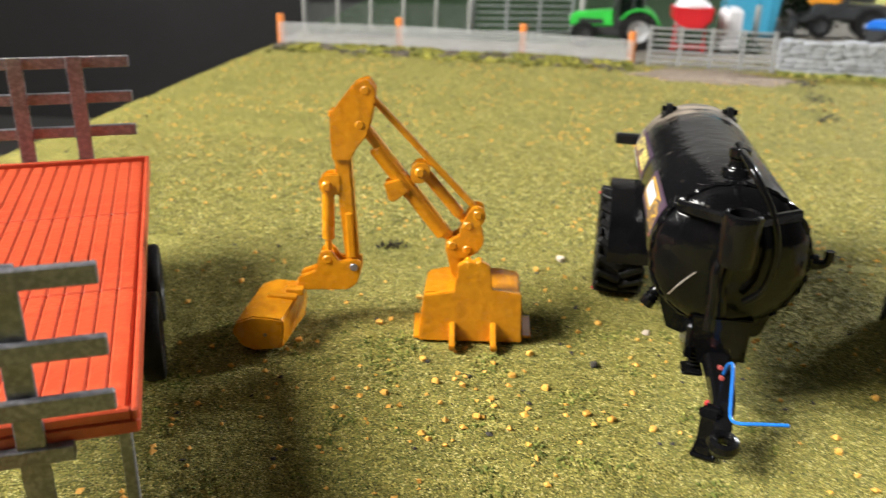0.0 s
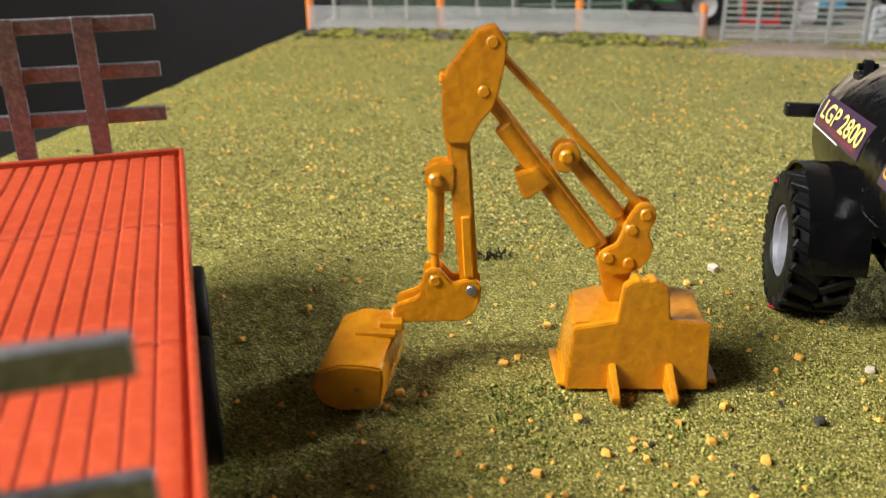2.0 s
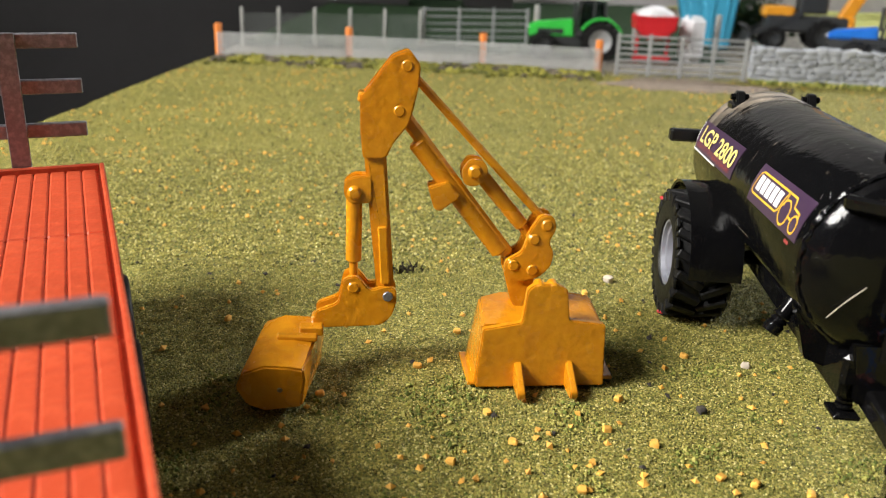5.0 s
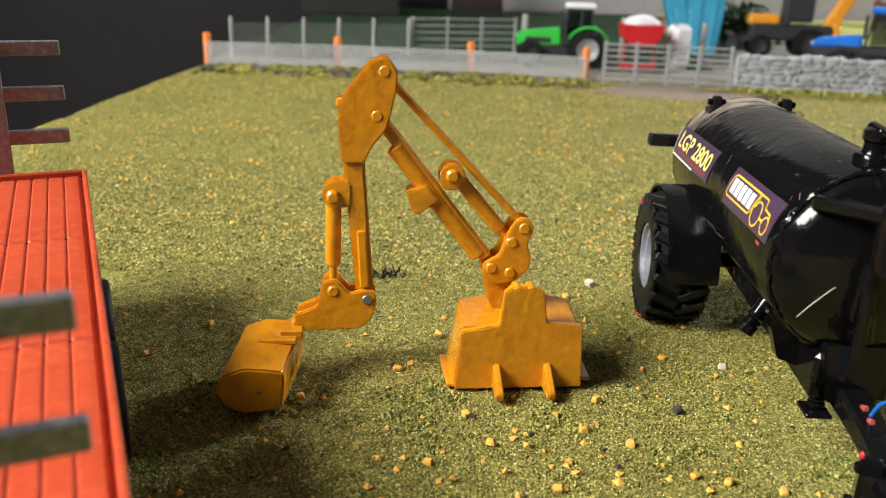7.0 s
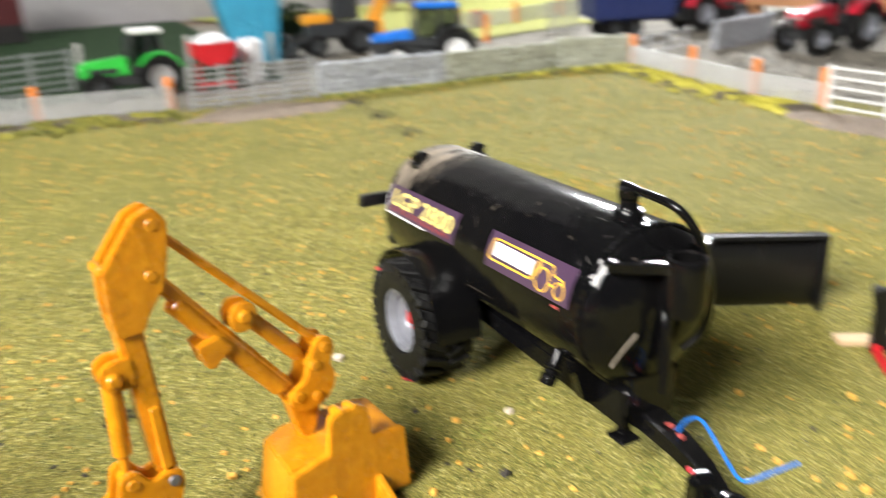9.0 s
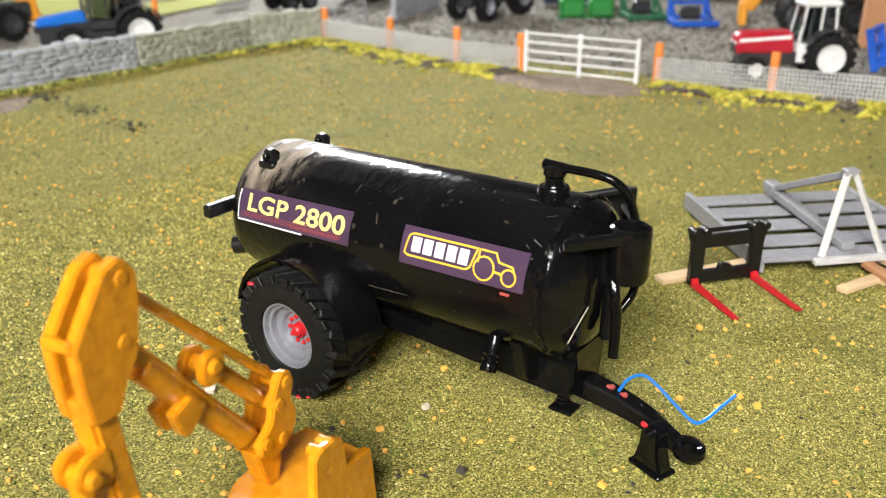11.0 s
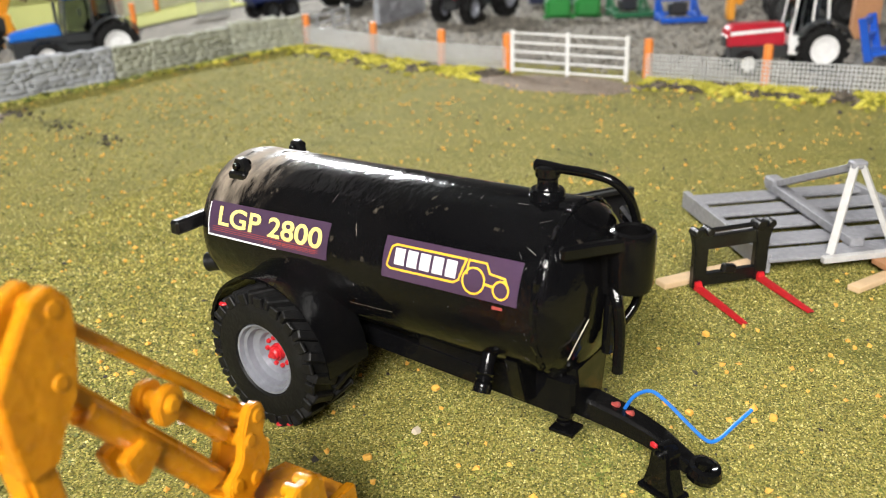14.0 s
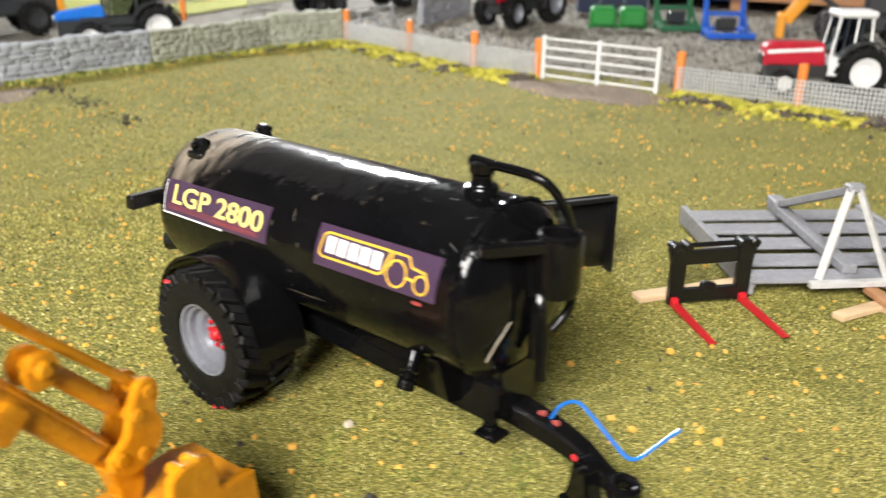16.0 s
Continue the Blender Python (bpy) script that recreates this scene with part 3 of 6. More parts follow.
link = round_outline([(-5.14, 3.95), (-4.6, 4.05), (-4.15, 3.45), (-3.5, 3.65), (-3.12, 3.5), (-3.1, 3.0), (-3.3, 2.35), (-3.7, 2.0), (-6.2, 1.92), (-6.25, 2.6), (-5.35, 2.95)], 0.2)
for y0, y1 in ((-0.6, -0.32), (0.32, 0.6)):
    part("link_plate", plate(bmesh.new(), link, y0, y1), M_YELLOW, ARM)
part("link_block", box(bmesh.new(), (-5.6, 0, 2.1), (1.6, 0.7, 0.4), bev=0.08), M_YELLOW, ARM)
pins(ARM, [(-2.84, 11.96), (-3.1, 10.35), (-4.76, 3.58), (-4.72, 7.3)], 0.27, 0.66)
part("pivot_bolt", rod(bmesh.new(), (-3.45, -0.68, 3.22), (-3.45, 0.68, 3.22), 0.2, 12), M_STEEL, ARM, "bare metal bolt end")
# bucket lying on its side, opening away
bk = bmesh.new()
prof = [(-8.55, 0.95), (-8.15, 0.25), (-7.5, 0.0), (-6.15, 0.15), (-6.0, 1.2), (-6.05, 1.62), (-6.6, 1.72), (-7.5, 1.78), (-8.3, 1.5)]
BK = [Vector((x + 7.3, 0, z)) for x, z in prof]
n = len(BK)
rows = []
for y in (-3.0, -2.85, -1.5, 0.0, 0.8):
    shrink = 0.97 if y == -3.0 else 1.0
    rows.append([bk.verts.new((v.x * shrink * 0.98 - 7.72 + (y + 3.1) * 0.13, y, max(0.0, (v.z - 1.05) * shrink + 1.05 + (0.10 * (y + 3.1) if v.z > 1.4 else 0)))) for v in BK])
bk.faces.new(rows[0])
bk.faces.new(rows[-1][::-1])
for a, b in zip(rows, rows[1:]):
    for k in range(n):
        bk.faces.new((a[k], a[(k + 1) % n], b[(k + 1) % n], b[k]))
bmesh.ops.recalc_face_normals(bk, faces=bk.faces)
bmesh.ops.bevel(bk, geom=[e for e in bk.edges if len(e.link_faces) == 2 and e.calc_face_angle(0) > 0.6], offset=0.07, segments=2, affect="EDGES")
bucket = part("bucket", bk, M_YELLOW, ARM, m=at(0, -0.6, 0))
part("bucket_rib", box(bmesh.new(), (-6.85, -0.95, 1.98), (1.5, 0.4, 0.24), turn(0, 2, 0), bev=0.06), M_YELLOW, bucket)
part("bucket_rib", box(bmesh.new(), (-6.35, -0.35, 2.02), (0.9, 0.5, 0.4), bev=0.06), M_YELLOW, bucket)
part("rivet", rod(bmesh.new(), (-7.35, -3.03, 0.85), (-7.35, -2.9, 0.85), 0.1, 10), M_WORN, bucket, "dark rivet hole")
# boom, tie bar and ram
bo = bmesh.new()
bar(bo, (-3.05, 0, 10.3), (1.25, 0, 4.75), 0.62, 0.52, bev=0.12)
rod(bo, (-2.42, 0, 9.2), (0.98, 0, 4.85), 0.4, 16, bev=0.1)
part("boom", bo, M_YELLOW, ARM)
part("tie_bar", bar(bmesh.new(), (-2.75, 0, 11.75), (2.5, 0, 6.25), 0.42, 0.3, bev=0.08), M_YELLOW, ARM)
clamp = bmesh.new()
plate(clamp, round_outline([(-0.75, 8.15), (-0.45, 8.6), (0.1, 8.55), (0.28, 8.1), (-0.1, 7.55), (-0.65, 7.6)], 0.2), -0.52, -0.2)
plate(clamp, round_outline([(-0.75, 8.15), (-0.45, 8.6), (0.1, 8.55), (0.28, 8.1), (-0.1, 7.55), (-0.65, 7.6)], 0.2), 0.2, 0.52)
part("ram_clamp", clamp, M_YELLOW, ARM)
foot = bmesh.new()
plate(foot, round_outline([(-1.98, 7.5), (-1.25, 7.75), (-0.75, 7.2), (-1.5, 6.6), (-1.75, 6.7)], 0.1), -0.55, -0.15)
plate(foot, round_outline([(-1.98, 7.5), (-1.25, 7.75), (-0.75, 7.2), (-1.5, 6.6), (-1.75, 6.7)], 0.1), 0.15, 0.55)
part("arm_foot", foot, M_YELLOW, ARM)
bram = part("boom_ram", rod(bmesh.new(), (0.0, 0, 7.95), (1.75, 0, 5.9), 0.29, 14, bev=0.06), M_YELLOW, ARM)
part("piston_rod", rod(bmesh.new(), (1.6, 0, 6.05), (2.05, 0, 5.5), 0.2, 10), M_YELLOW, bram)
knuckle = round_outline([(2.35, 6.5), (2.85, 6.45), (3.0, 5.95), (2.72, 5.4), (2.95, 4.95), (2.85, 4.4), (2.4, 3.95), (1.6, 3.75), (1.05, 4.1), (1.05, 4.65), (1.7, 5.0), (1.95, 5.85)], 0.22)
for y0, y1 in ((-0.6, -0.28), (0.28, 0.6)):
    part("knuckle_plate", plate(bmesh.new(), knuckle, y0, y1), M_YELLOW, ARM)
pins(ARM, [(2.6, 6.08), (2.14, 5.52), (2.13, 4.28), (1.38, 4.48), (-0.25, 8.12)], 0.27, 0.66)
part("slew_post", plate(bmesh.new(), round_outline([(1.05, 4.2), (2.35, 4.1), (2.1, 3.0), (1.75, 2.3), (1.4, 2.9)], 0.12), -0.35, 0.35), M_YELLOW, ARM)
# base block with its upstand, foot flanges and two hooks
ba = bmesh.new()
high = [(0.2, -1.5), (4.65, -1.4), (4.75, 1.0), (3.9, 1.2), (1.2, 1.2), (0.35, 0.9)]
low6 = [(-0.05, -1.62), (4.85, -1.55), (5.1, 1.0), (4.4, 1.4), (0.8, 1.4), (-0.1, 1.0)]
v0 = [ba.verts.new((x, y, 0.0)) for x, y in low6]
v1 = [ba.verts.new((x, y, 2.55 + 0.35 * (y > 0) * (0.6 if k in (2, 5) else 1))) for k, (x, y) in enumerate(high)]
ba.faces.new(v0[::-1])
ba.faces.new(v1)
for k in range(6):
    ba.faces.new((v0[k], v0[(k + 1) % 6], v1[(k + 1) % 6], v1[k]))
bmesh.ops.recalc_face_normals(ba, faces=ba.faces)
bmesh.ops.bevel(ba, geom=list(ba.edges), offset=0.09, segments=2, affect="EDGES")
base = part("base", ba, M_YELLOW, ARM)
part("upstand", plate(bmesh.new(), round_outline([(0.0, 0.06), (4.82, 0.06), (4.7, 2.62), (3.35, 2.82), (3.2, 4.05), (2.8, 4.25), (2.0, 4.25), (1.75, 4.05), (1.6, 2.72), (0.2, 2.46)], 0.1), -1.74, -1.4), M_YELLOW, base)
part("flange", bar(bmesh.new(), (-0.06, -1.5, 0.12), (-0.1, 1.2, 0.12), 0.4, 0.16), M_YELLOW, base)
part("flange", bar(bmesh.new(), (5.1, -1.2, 0.12), (5.25, 1.2, 0.12), 0.4, 0.16), M_YELLOW, base)
for x in (1.55, 3.45):
    part("hook", plate(bmesh.new(), round_outline([(-1.7, 1.15), (-1.3, 1.15), (-1.3, 0.1), (-2.8, 0.02), (-2.92, 0.38)], 0.12), -0.14, 0.14), M_YELLOW, base, m=at(x, 0, 0, rz=90) @ Matrix.Diagonal((1, 1, 1, 1)))
for x in (2.2, 2.7):
    part("top_knob", rod(bmesh.new(), (x, -1.75, 4.1), (x, -1.1, 4.1), 0.2, 12, bev=0.08), M_YELLOW, base)
base.location.y -= 0.4 * CM
base.scale.x, base.location.x = 1.045, -0.13 * CM

# Slurry tanker: local -y is its front, -x the side with the stickers.
TANKER = thing("slurry_tanker", 14.35, 44.0, 0, "glossy black toy slurry tanker with purple stickers on the grass", "tanker", rz=-6.95)
R, YF, YR = 3.2, -11.7, 4.9


def mid_z(y):
    return 6.5 - 0.025 * (y - 6)


bm = bmesh.new()
prof = [(0, YF - 1.0), (1.2, YF - 0.92), (2.3, YF - 0.62), (2.9, YF - 0.2), (3.12, YF + 0.1), (R, YF + 0.35), (R, YF + 6), (R, 0), (R, YR - 0.4), (3.12, YR), (2.7, YR + 0.5), (2.0, YR + 0.85), (1.0, YR + 1.0), (0, YR + 1.05)]
lathe(bm, prof, Matrix(((1, 0, 0, 0), (0, 0, 1, 0), (0, 1, 0, mid_z(-3)), (0, 0, 0, 1))), 72)
for v in bm.verts:
    v.co.z += mid_z(v.co.y) - mid_z(-3)


def dusty_black():
    m = M_BLACK.copy()
    m.name = "black_gloss_dusty"
    n, l = m.node_tree.nodes, m.node_tree.links
    b = n["Principled BSDF"]
    where, split = n.new("ShaderNodeTexCoord"), n.new("ShaderNodeSeparateXYZ")
    l.new(where.outputs["Object"], split.inputs["Vector"])
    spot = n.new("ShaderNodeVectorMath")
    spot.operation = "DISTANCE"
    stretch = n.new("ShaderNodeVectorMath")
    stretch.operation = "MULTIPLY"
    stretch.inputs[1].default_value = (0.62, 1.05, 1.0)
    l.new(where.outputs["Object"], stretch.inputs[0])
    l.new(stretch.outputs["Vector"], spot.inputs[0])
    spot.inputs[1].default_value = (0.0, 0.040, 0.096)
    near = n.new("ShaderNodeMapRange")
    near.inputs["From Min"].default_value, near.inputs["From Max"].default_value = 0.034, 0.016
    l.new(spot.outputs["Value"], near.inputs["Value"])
    wisps = n.new("ShaderNodeTexNoise")
    wisps.inputs["Scale"].default_value, wisps.inputs["Detail"].default_value, wisps.inputs["Roughness"].default_value = 55, 7, 0.65
    drag = n.new("ShaderNodeVectorMath")
    drag.operation = "MULTIPLY"
    drag.inputs[1].default_value = (1.0, 2.4, 0.6)
    l.new(where.outputs["Object"], drag.inputs[0])
    l.new(drag.outputs["Vector"], wisps.inputs["Vector"])
    smear = n.new("ShaderNodeMath")
    smear.operation = "MULTIPLY_ADD"
    smear.inputs[1].default_value, smear.inputs[2].default_value = 4.2, -2.0
    l.new(wisps.outputs["Fac"], smear.inputs[0])
    wr = n.new("ShaderNodeMath")
    wr.operation, wr.use_clamp = "MULTIPLY_ADD", True
    wr.inputs[1].default_value = 0.55
    l.new(near.outputs["Result"], wr.inputs[0])
    l.new(smear.outputs["Value"], wr.inputs[2])
    mul = n.new("ShaderNodeMath")
    mul.operation = "MULTIPLY"
    l.new(near.outputs["Result"], mul.inputs[0])
    l.new(wr.outputs["Value"], mul.inputs[1])
    # thin scuffs over the whole shell
    scuff = n.new("ShaderNodeTexNoise")
    scuff.inputs["Scale"].default_value, scuff.inputs["Detail"].default_value = 130, 8
    l.new(where.outputs["Object"], scuff.inputs["Vector"])
    sr = n.new("ShaderNodeMapRange")
    sr.inputs["From Min"].default_value, sr.inputs["From Max"].default_value, sr.inputs["To Max"].default_value = 0.68, 0.75, 0.25
    l.new(scuff.outputs["Fac"], sr.inputs["Value"])
    add = n.new("ShaderNodeMath")
    add.operation, add.use_clamp = "ADD", True
    l.new(mul.outputs["Value"], add.inputs[0])
    l.new(sr.outputs["Result"], add.inputs[1])
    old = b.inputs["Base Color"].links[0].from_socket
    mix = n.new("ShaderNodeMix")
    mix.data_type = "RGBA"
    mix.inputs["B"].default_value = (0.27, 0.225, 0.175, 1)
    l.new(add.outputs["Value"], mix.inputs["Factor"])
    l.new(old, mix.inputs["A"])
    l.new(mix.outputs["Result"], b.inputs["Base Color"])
    oldr = b.inputs["Roughness"].links[0].from_socket
    mr = n.new("ShaderNodeMix")
    l.new(add.outputs["Value"], mr.inputs[0])
    l.new(oldr, mr.inputs[2])
    mr.inputs[3].default_value = 0.85
    l.new(mr.outputs[0], b.inputs["Roughness"])
    return m


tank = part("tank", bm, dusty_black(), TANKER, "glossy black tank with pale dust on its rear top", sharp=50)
weld = bmesh.new()
tube(weld, [(3.13 * math.cos(a), YF + 0.2 + 0.06 * noise.noise(Vector((a * 6, 0, 1))), mid_z(YF) + (3.13 + 0.05 * noise.noise(Vector((a * 9, 3, 0)))) * math.sin(a)) for a in (2 * math.pi * k / 160 for k in range(161))], 0.12, 6, 0)
for v in weld.verts:
    v.co += 0.09 * noise.noise_vector(v.co * 4.0)
part("weld_seam", weld, M_BLACK, tank)


def on_tank(y, deg, lift=0.0):
    a = radians(deg)
    return Vector((-(R + lift) * math.cos(a), y, mid_z(y) + (R + lift) * math.sin(a)))


def patch(name, y0, y1, a0, a1, material, parent, lift, thick=0.025, label="", skew=0.0):
    """A thin skin bent onto the tank between two lengths and two angles."""
    bm = bmesh.new()
    nx, ny = max(2, int(abs(y1 - y0) / 0.3)), max(2, int(abs(a1 - a0) / 3))
    lay = []
    for h in (lift, lift + thick):
        lay.append([[bm.verts.new(on_tank(y0 + (y1 - y0) * i / nx, a0 + (a1 - a0) * j / ny + skew * i / nx, h)) for j in range(ny + 1)] for i in range(nx + 1)])
    for g in lay:
        for i in range(nx):
            for j in range(ny):
                bm.faces.new((g[i][j], g[i + 1][j], g[i + 1][j + 1], g[i][j + 1]))
    lo, hi = lay
    for i in range(nx):
        for j in (0, ny):
            bm.faces.new((lo[i][j], lo[i + 1][j], hi[i + 1][j], hi[i][j]))
    for j in range(ny):
        for i in (0, nx):
            bm.faces.new((lo[i][j], lo[i][j + 1], hi[i][j + 1], hi[i][j]))
    return part(name, bm, material, parent, label)


def line_on_tank(name, pts, r, material, parent, lift=0.045, steps=0):
    """A printed line: (length, angle) points."""
    fine = []
    for (ya, aa), (yb, ab) in zip(pts, pts[1:]):
        k = max(1, int(math.hypot(yb - ya, (ab - aa) * 0.056) / 0.12))
        fine += [(ya + (yb - ya) * j / k, aa + (ab - aa) * j / k) for j in range(k)]
    fine.append(pts[-1])
    bm = bmesh.new()
    for (ya, aa), (yb, ab) in zip(fine, fine[1:]):
        t, u = yb - ya, (ab - aa) * 0.056
        q = math.hypot(t, u) or 1
        ny, na = -u / q * r, t / q * r / 0.056
        ey, ea = t / q * r * 0.5, u / q * r * 0.5 / 0.056
        bm.faces.new([bm.verts.new(on_tank(y, a, lift)) for y, a in ((ya - ey + ny, aa - ea + na), (yb + ey + ny, ab + ea + na), (yb + ey - ny, ab + ea - na), (ya - ey - ny, aa - ea - na))])
    return part(name, bm, material, parent, sharp=0)


def ring_pts(cy, ca, r, n=18):
    return [(cy + r * math.cos(2 * math.pi * k / n), ca + r * math.sin(2 * math.pi * k / n) / 0.056) for k in range(n + 1)]


def lettering(text, y_start, y_end, a_low, a_high, material, parent):
    """The words bent onto the tank, reading towards its front."""
    cu = bpy.data.curves.new("letters", "FONT")
    cu.body, cu.size, cu.offset = text, 1.0, 0.02
    tmp = new("letters", cu)
    me = bpy.data.meshes.new_from_object(tmp.evaluated_get(bpy.context.evaluated_depsgraph_get()))
    bpy.data.objects.remove(tmp)
    bm = bmesh.new()
    bm.from_mesh(me)
    bpy.data.meshes.remove(me)
    xs, ys = [v.co.x for v in bm.verts], [v.co.y for v in bm.verts]
    x0, x1, z0, z1 = min(xs), max(xs), min(ys), max(ys)
    bmesh.ops.triangulate(bm, faces=bm.faces)
    for v in bm.verts:
        y = y_start + (v.co.x - x0) / (x1 - x0) * (y_end - y_start)
        a = a_low + (v.co.y - z0) / (z1 - z0) * (a_high - a_low)
        v.co = on_tank(y, a, 0.085)
    return part("lettering", bm, material, parent, "yellow letters " + text, sharp=0)


lgp = patch("name_sticker", 4.35, -2.45, 4.5, 30.5, M_STICKER, TANKER, 0.01, label="purple sticker with yellow letters LGP 2800", skew=2.0)
lettering("LGP 2800", 3.75, -2.2, 13.2, 27.6, M_LETTER, lgp)
for k, a in enumerate((11.6, 10.0, 8.6)):
    line_on_tank("printed_line", [(4.1, a), (-2.0, a + 1.6)], 0.011, M_REDLINE, lgp)
for k in range(8):
    y = 1.0 - 0.37 * k
    line_on_tank("printed_box", [(y, 10.2 + 0.1 * k), (y - 0.26, 10.25 + 0.1 * k), (y - 0.26, 8.4 + 0.1 * k), (y, 8.35 + 0.1 * k), (y, 10.2 + 0.1 * k)], 0.01, M_REDLINE, lgp, 0.05)
line_on_tank("white_edge", [(4.4, 4.7), (0.3, 5.4)], 0.04, M_WHITE, lgp)
line_on_tank("white_edge", [(4.38, 4.7), (4.38, 29)], 0.03, M_WHITE, lgp)
maj = patch("logo_sticker", -5.2, -10.9, 6.0, 33.0, M_STICKER, TANKER, 0.01, label="purple sticker with a yellow and white emblem", skew=1.0)
line_on_tank("emblem_outline", [(-5.55, 26.5), (-5.75, 28.3), (-8.75, 28.8), (-8.55, 15.5), (-8.35, 13.3), (-5.6, 12.6), (-5.42, 14.2), (-5.55, 26.5)], 0.04, M_GOLD, maj)
for k in range(5):
    y = -5.75 - 0.56 * k
    patch("white_bar", y, y - 0.43, 15.8, 26.3, M_WHITE, maj, 0.045, 0.01)
line_on_tank("emblem_line", [(-8.85, 20.5), (-8.85, 28.8), (-9.55, 28.8), (-9.75, 23.3), (-10.35, 22.2), (-10.5, 17.5)], 0.036, M_GOLD, maj)
line_on_tank("emblem_ring", ring_pts(-9.15, 17.0, 0.44), 0.036, M_GOLD, maj)
line_on_tank("emblem_ring", ring_pts(-10.25, 14.9, 0.3), 0.036, M_GOLD, maj)
line_on_tank("emblem_line", [(-9.6, 16.6), (-9.95, 16.0)], 0.045, M_GOLD, maj)
patch("red_chip", -9.95, -10.35, 2.6, 4.6, M_REDLINE, tank, 0.012, 0.01, "red primer showing through chipped paint")
dice = random.Random(31)
for y0, y1, a0, a1, count in ((-11.2, -7.0, 62, 84, 13), (-11.3, -10.7, -20, 45, 12), (-4.6, -1.0, 38, 66, 5), (-9.5, -3.0, -28, 2, 8)):
    for k in range(count):
        y, a, d = dice.uniform(y0, y1), dice.uniform(a0, a1), dice.uniform(-1, 1)
        n = dice.choice((0.04, 0.05, 0.07, 0.1, 0.22, 0.4))
        line_on_tank("scratch", [(y, a), (y + n * math.cos(d * 2.2), a + n * math.sin(d * 2.2) / 0.056)], dice.uniform(0.003, 0.006), M_SCUFF, tank, 0.012)
line_on_tank("scratch", [(-3.6, 36), (-3.75, 28)], 0.0045, M_CHIP, tank, 0.012)
line_on_tank("scratch", [(-3.3, -24), (-5.4, -22)], 0.0045, M_CHIP, tank, 0.012)
sc = bmesh.new()
tube(sc, [(-2.3, YF - 0.66, 5.4), (-1.9, YF - 0.8, 6.0), (-1.4, YF - 0.93, 6.6)], 0.018, 5)
part("scratch", sc, M_CHIP, tank, "long pale scratch on the front dome")
# filler turret and its pipe
tur = part("filler_turret", lathe(bmesh.new(), [(0, 9.2), (0.62, 9.3), (0.62, 10.45), (0.56, 10.54), (0.42, 10.56), (0.37, 10.64), (0.36, 10.9), (0.44, 11.0), (0.44, 11.3), (0.3, 11.38), (0, 11.38)], Matrix.Translation((0, -10.2, -0.15)), 20), M_BLACK, TANKER)
part("turret_cap", rod(bmesh.new(), (0, -9.68, 11.16), (0, -10.72, 11.12), 0.21, 14, bev=0.07), M_BLACK, tur)
part("filler_pipe", tube(bmesh.new(), [(0, -10.4, 11.15), (0, -11.8, 11.15), (0.15, -12.6, 10.95), (0.55, -13.0, 10.3), (1.1, -13.1, 9.2), (1.4, -13.2, 7.8), (1.2, -13.2, 6.4), (0.6, -12.9, 5.6)], 0.165, 12), M_BLACK, TANKER)
cup = part("vent_cup", lathe(bmesh.new(), [(0.0, 8.8), (0.52, 8.85), (0.54, 9.5), (0.62, 9.58), (0.74, 9.52), (0.78, 9.35), (0.76, 7.7), (0.68, 7.45), (0.4, 7.36), (0, 7.36)], Matrix.Translation((-0.1, -13.45, 0)), 30), M_BLACK, TANKER)
for s in (-1, 1):
    part("yoke_arm", bar(bmesh.new(), (s * 2.35, -12.0, 9.15), (-0.1 + s * 0.6, -13.45, 9.22), 0.34, 0.5, bev=0.15), M_BLACK, cup)
part("front_box", box(bmesh.new(), (0.1, -12.6, 8.0), (1.2, 1.0, 2.0), bev=0.2), M_BLACK, TANKER)
part("drop_pipe", tube(bmesh.new(), [(-0.55, -13.1, 7.6), (-0.75, -13.35, 7.0), (-0.7, -13.45, 6.0), (-0.72, -13.45, 4.5)], 0.2, 10), M_BLACK, TANKER)
part("drop_pipe", tube(bmesh.new(), [(-0.2, -12.9, 7.3), (-0.35, -12.9, 6.2), (-0.2, -12.8, 4.9)], 0.22, 10), M_BLACK, TANKER)
# side valve, rear lever, lifting lugs
part("side_valve", lathe(bmesh.new(), [(0, 0), (0.34, 0.02), (0.34, 0.35), (0.26, 0.42), (0.34, 0.5), (0.26, 0.62), (0.34, 0.72), (0.26, 0.85), (0.3, 1.7), (0, 1.75)], axis((-2.85, -9.25, 3.35), (-2.1, -9.15, 4.7)), 14), M_BLACK, TANKER)
part("side_valve", lathe(bmesh.new(), [(0, 0), (0.34, 0.02), (0.34, 0.35), (0.26, 0.42), (0.34, 0.5), (0.26, 0.62), (0.34, 0.72), (0.26, 0.85), (0.3, 1.7), (0, 1.75)], axis((4.1, -9.4, 6.2), (2.6, -9.4, 6.2)), 14), M_BLACK, TANKER)
part("side_hook", tube(bmesh.new(), [(3.0, -9.4, 6.2), (3.9, -9.4, 6.1), (4.35, -9.4, 6.15), (4.5, -9.4, 6.4), (4.5, -9.4, 6.75)], 0.2, 10), M_BLACK, TANKER)
part("rear_lever", bar(bmesh.new(), (-2.2, 5.3, 7.2), (-4.4, 5.15, 7.25), 0.5, 0.62, bev=0.1), M_BLACKMAT, TANKER)
part("rear_valve", rod(bmesh.new(), (-1.6, 5.3, 4.8), (-2.1, 6.3, 4.6), 0.45, 14), M_BLACKMAT, TANKER)
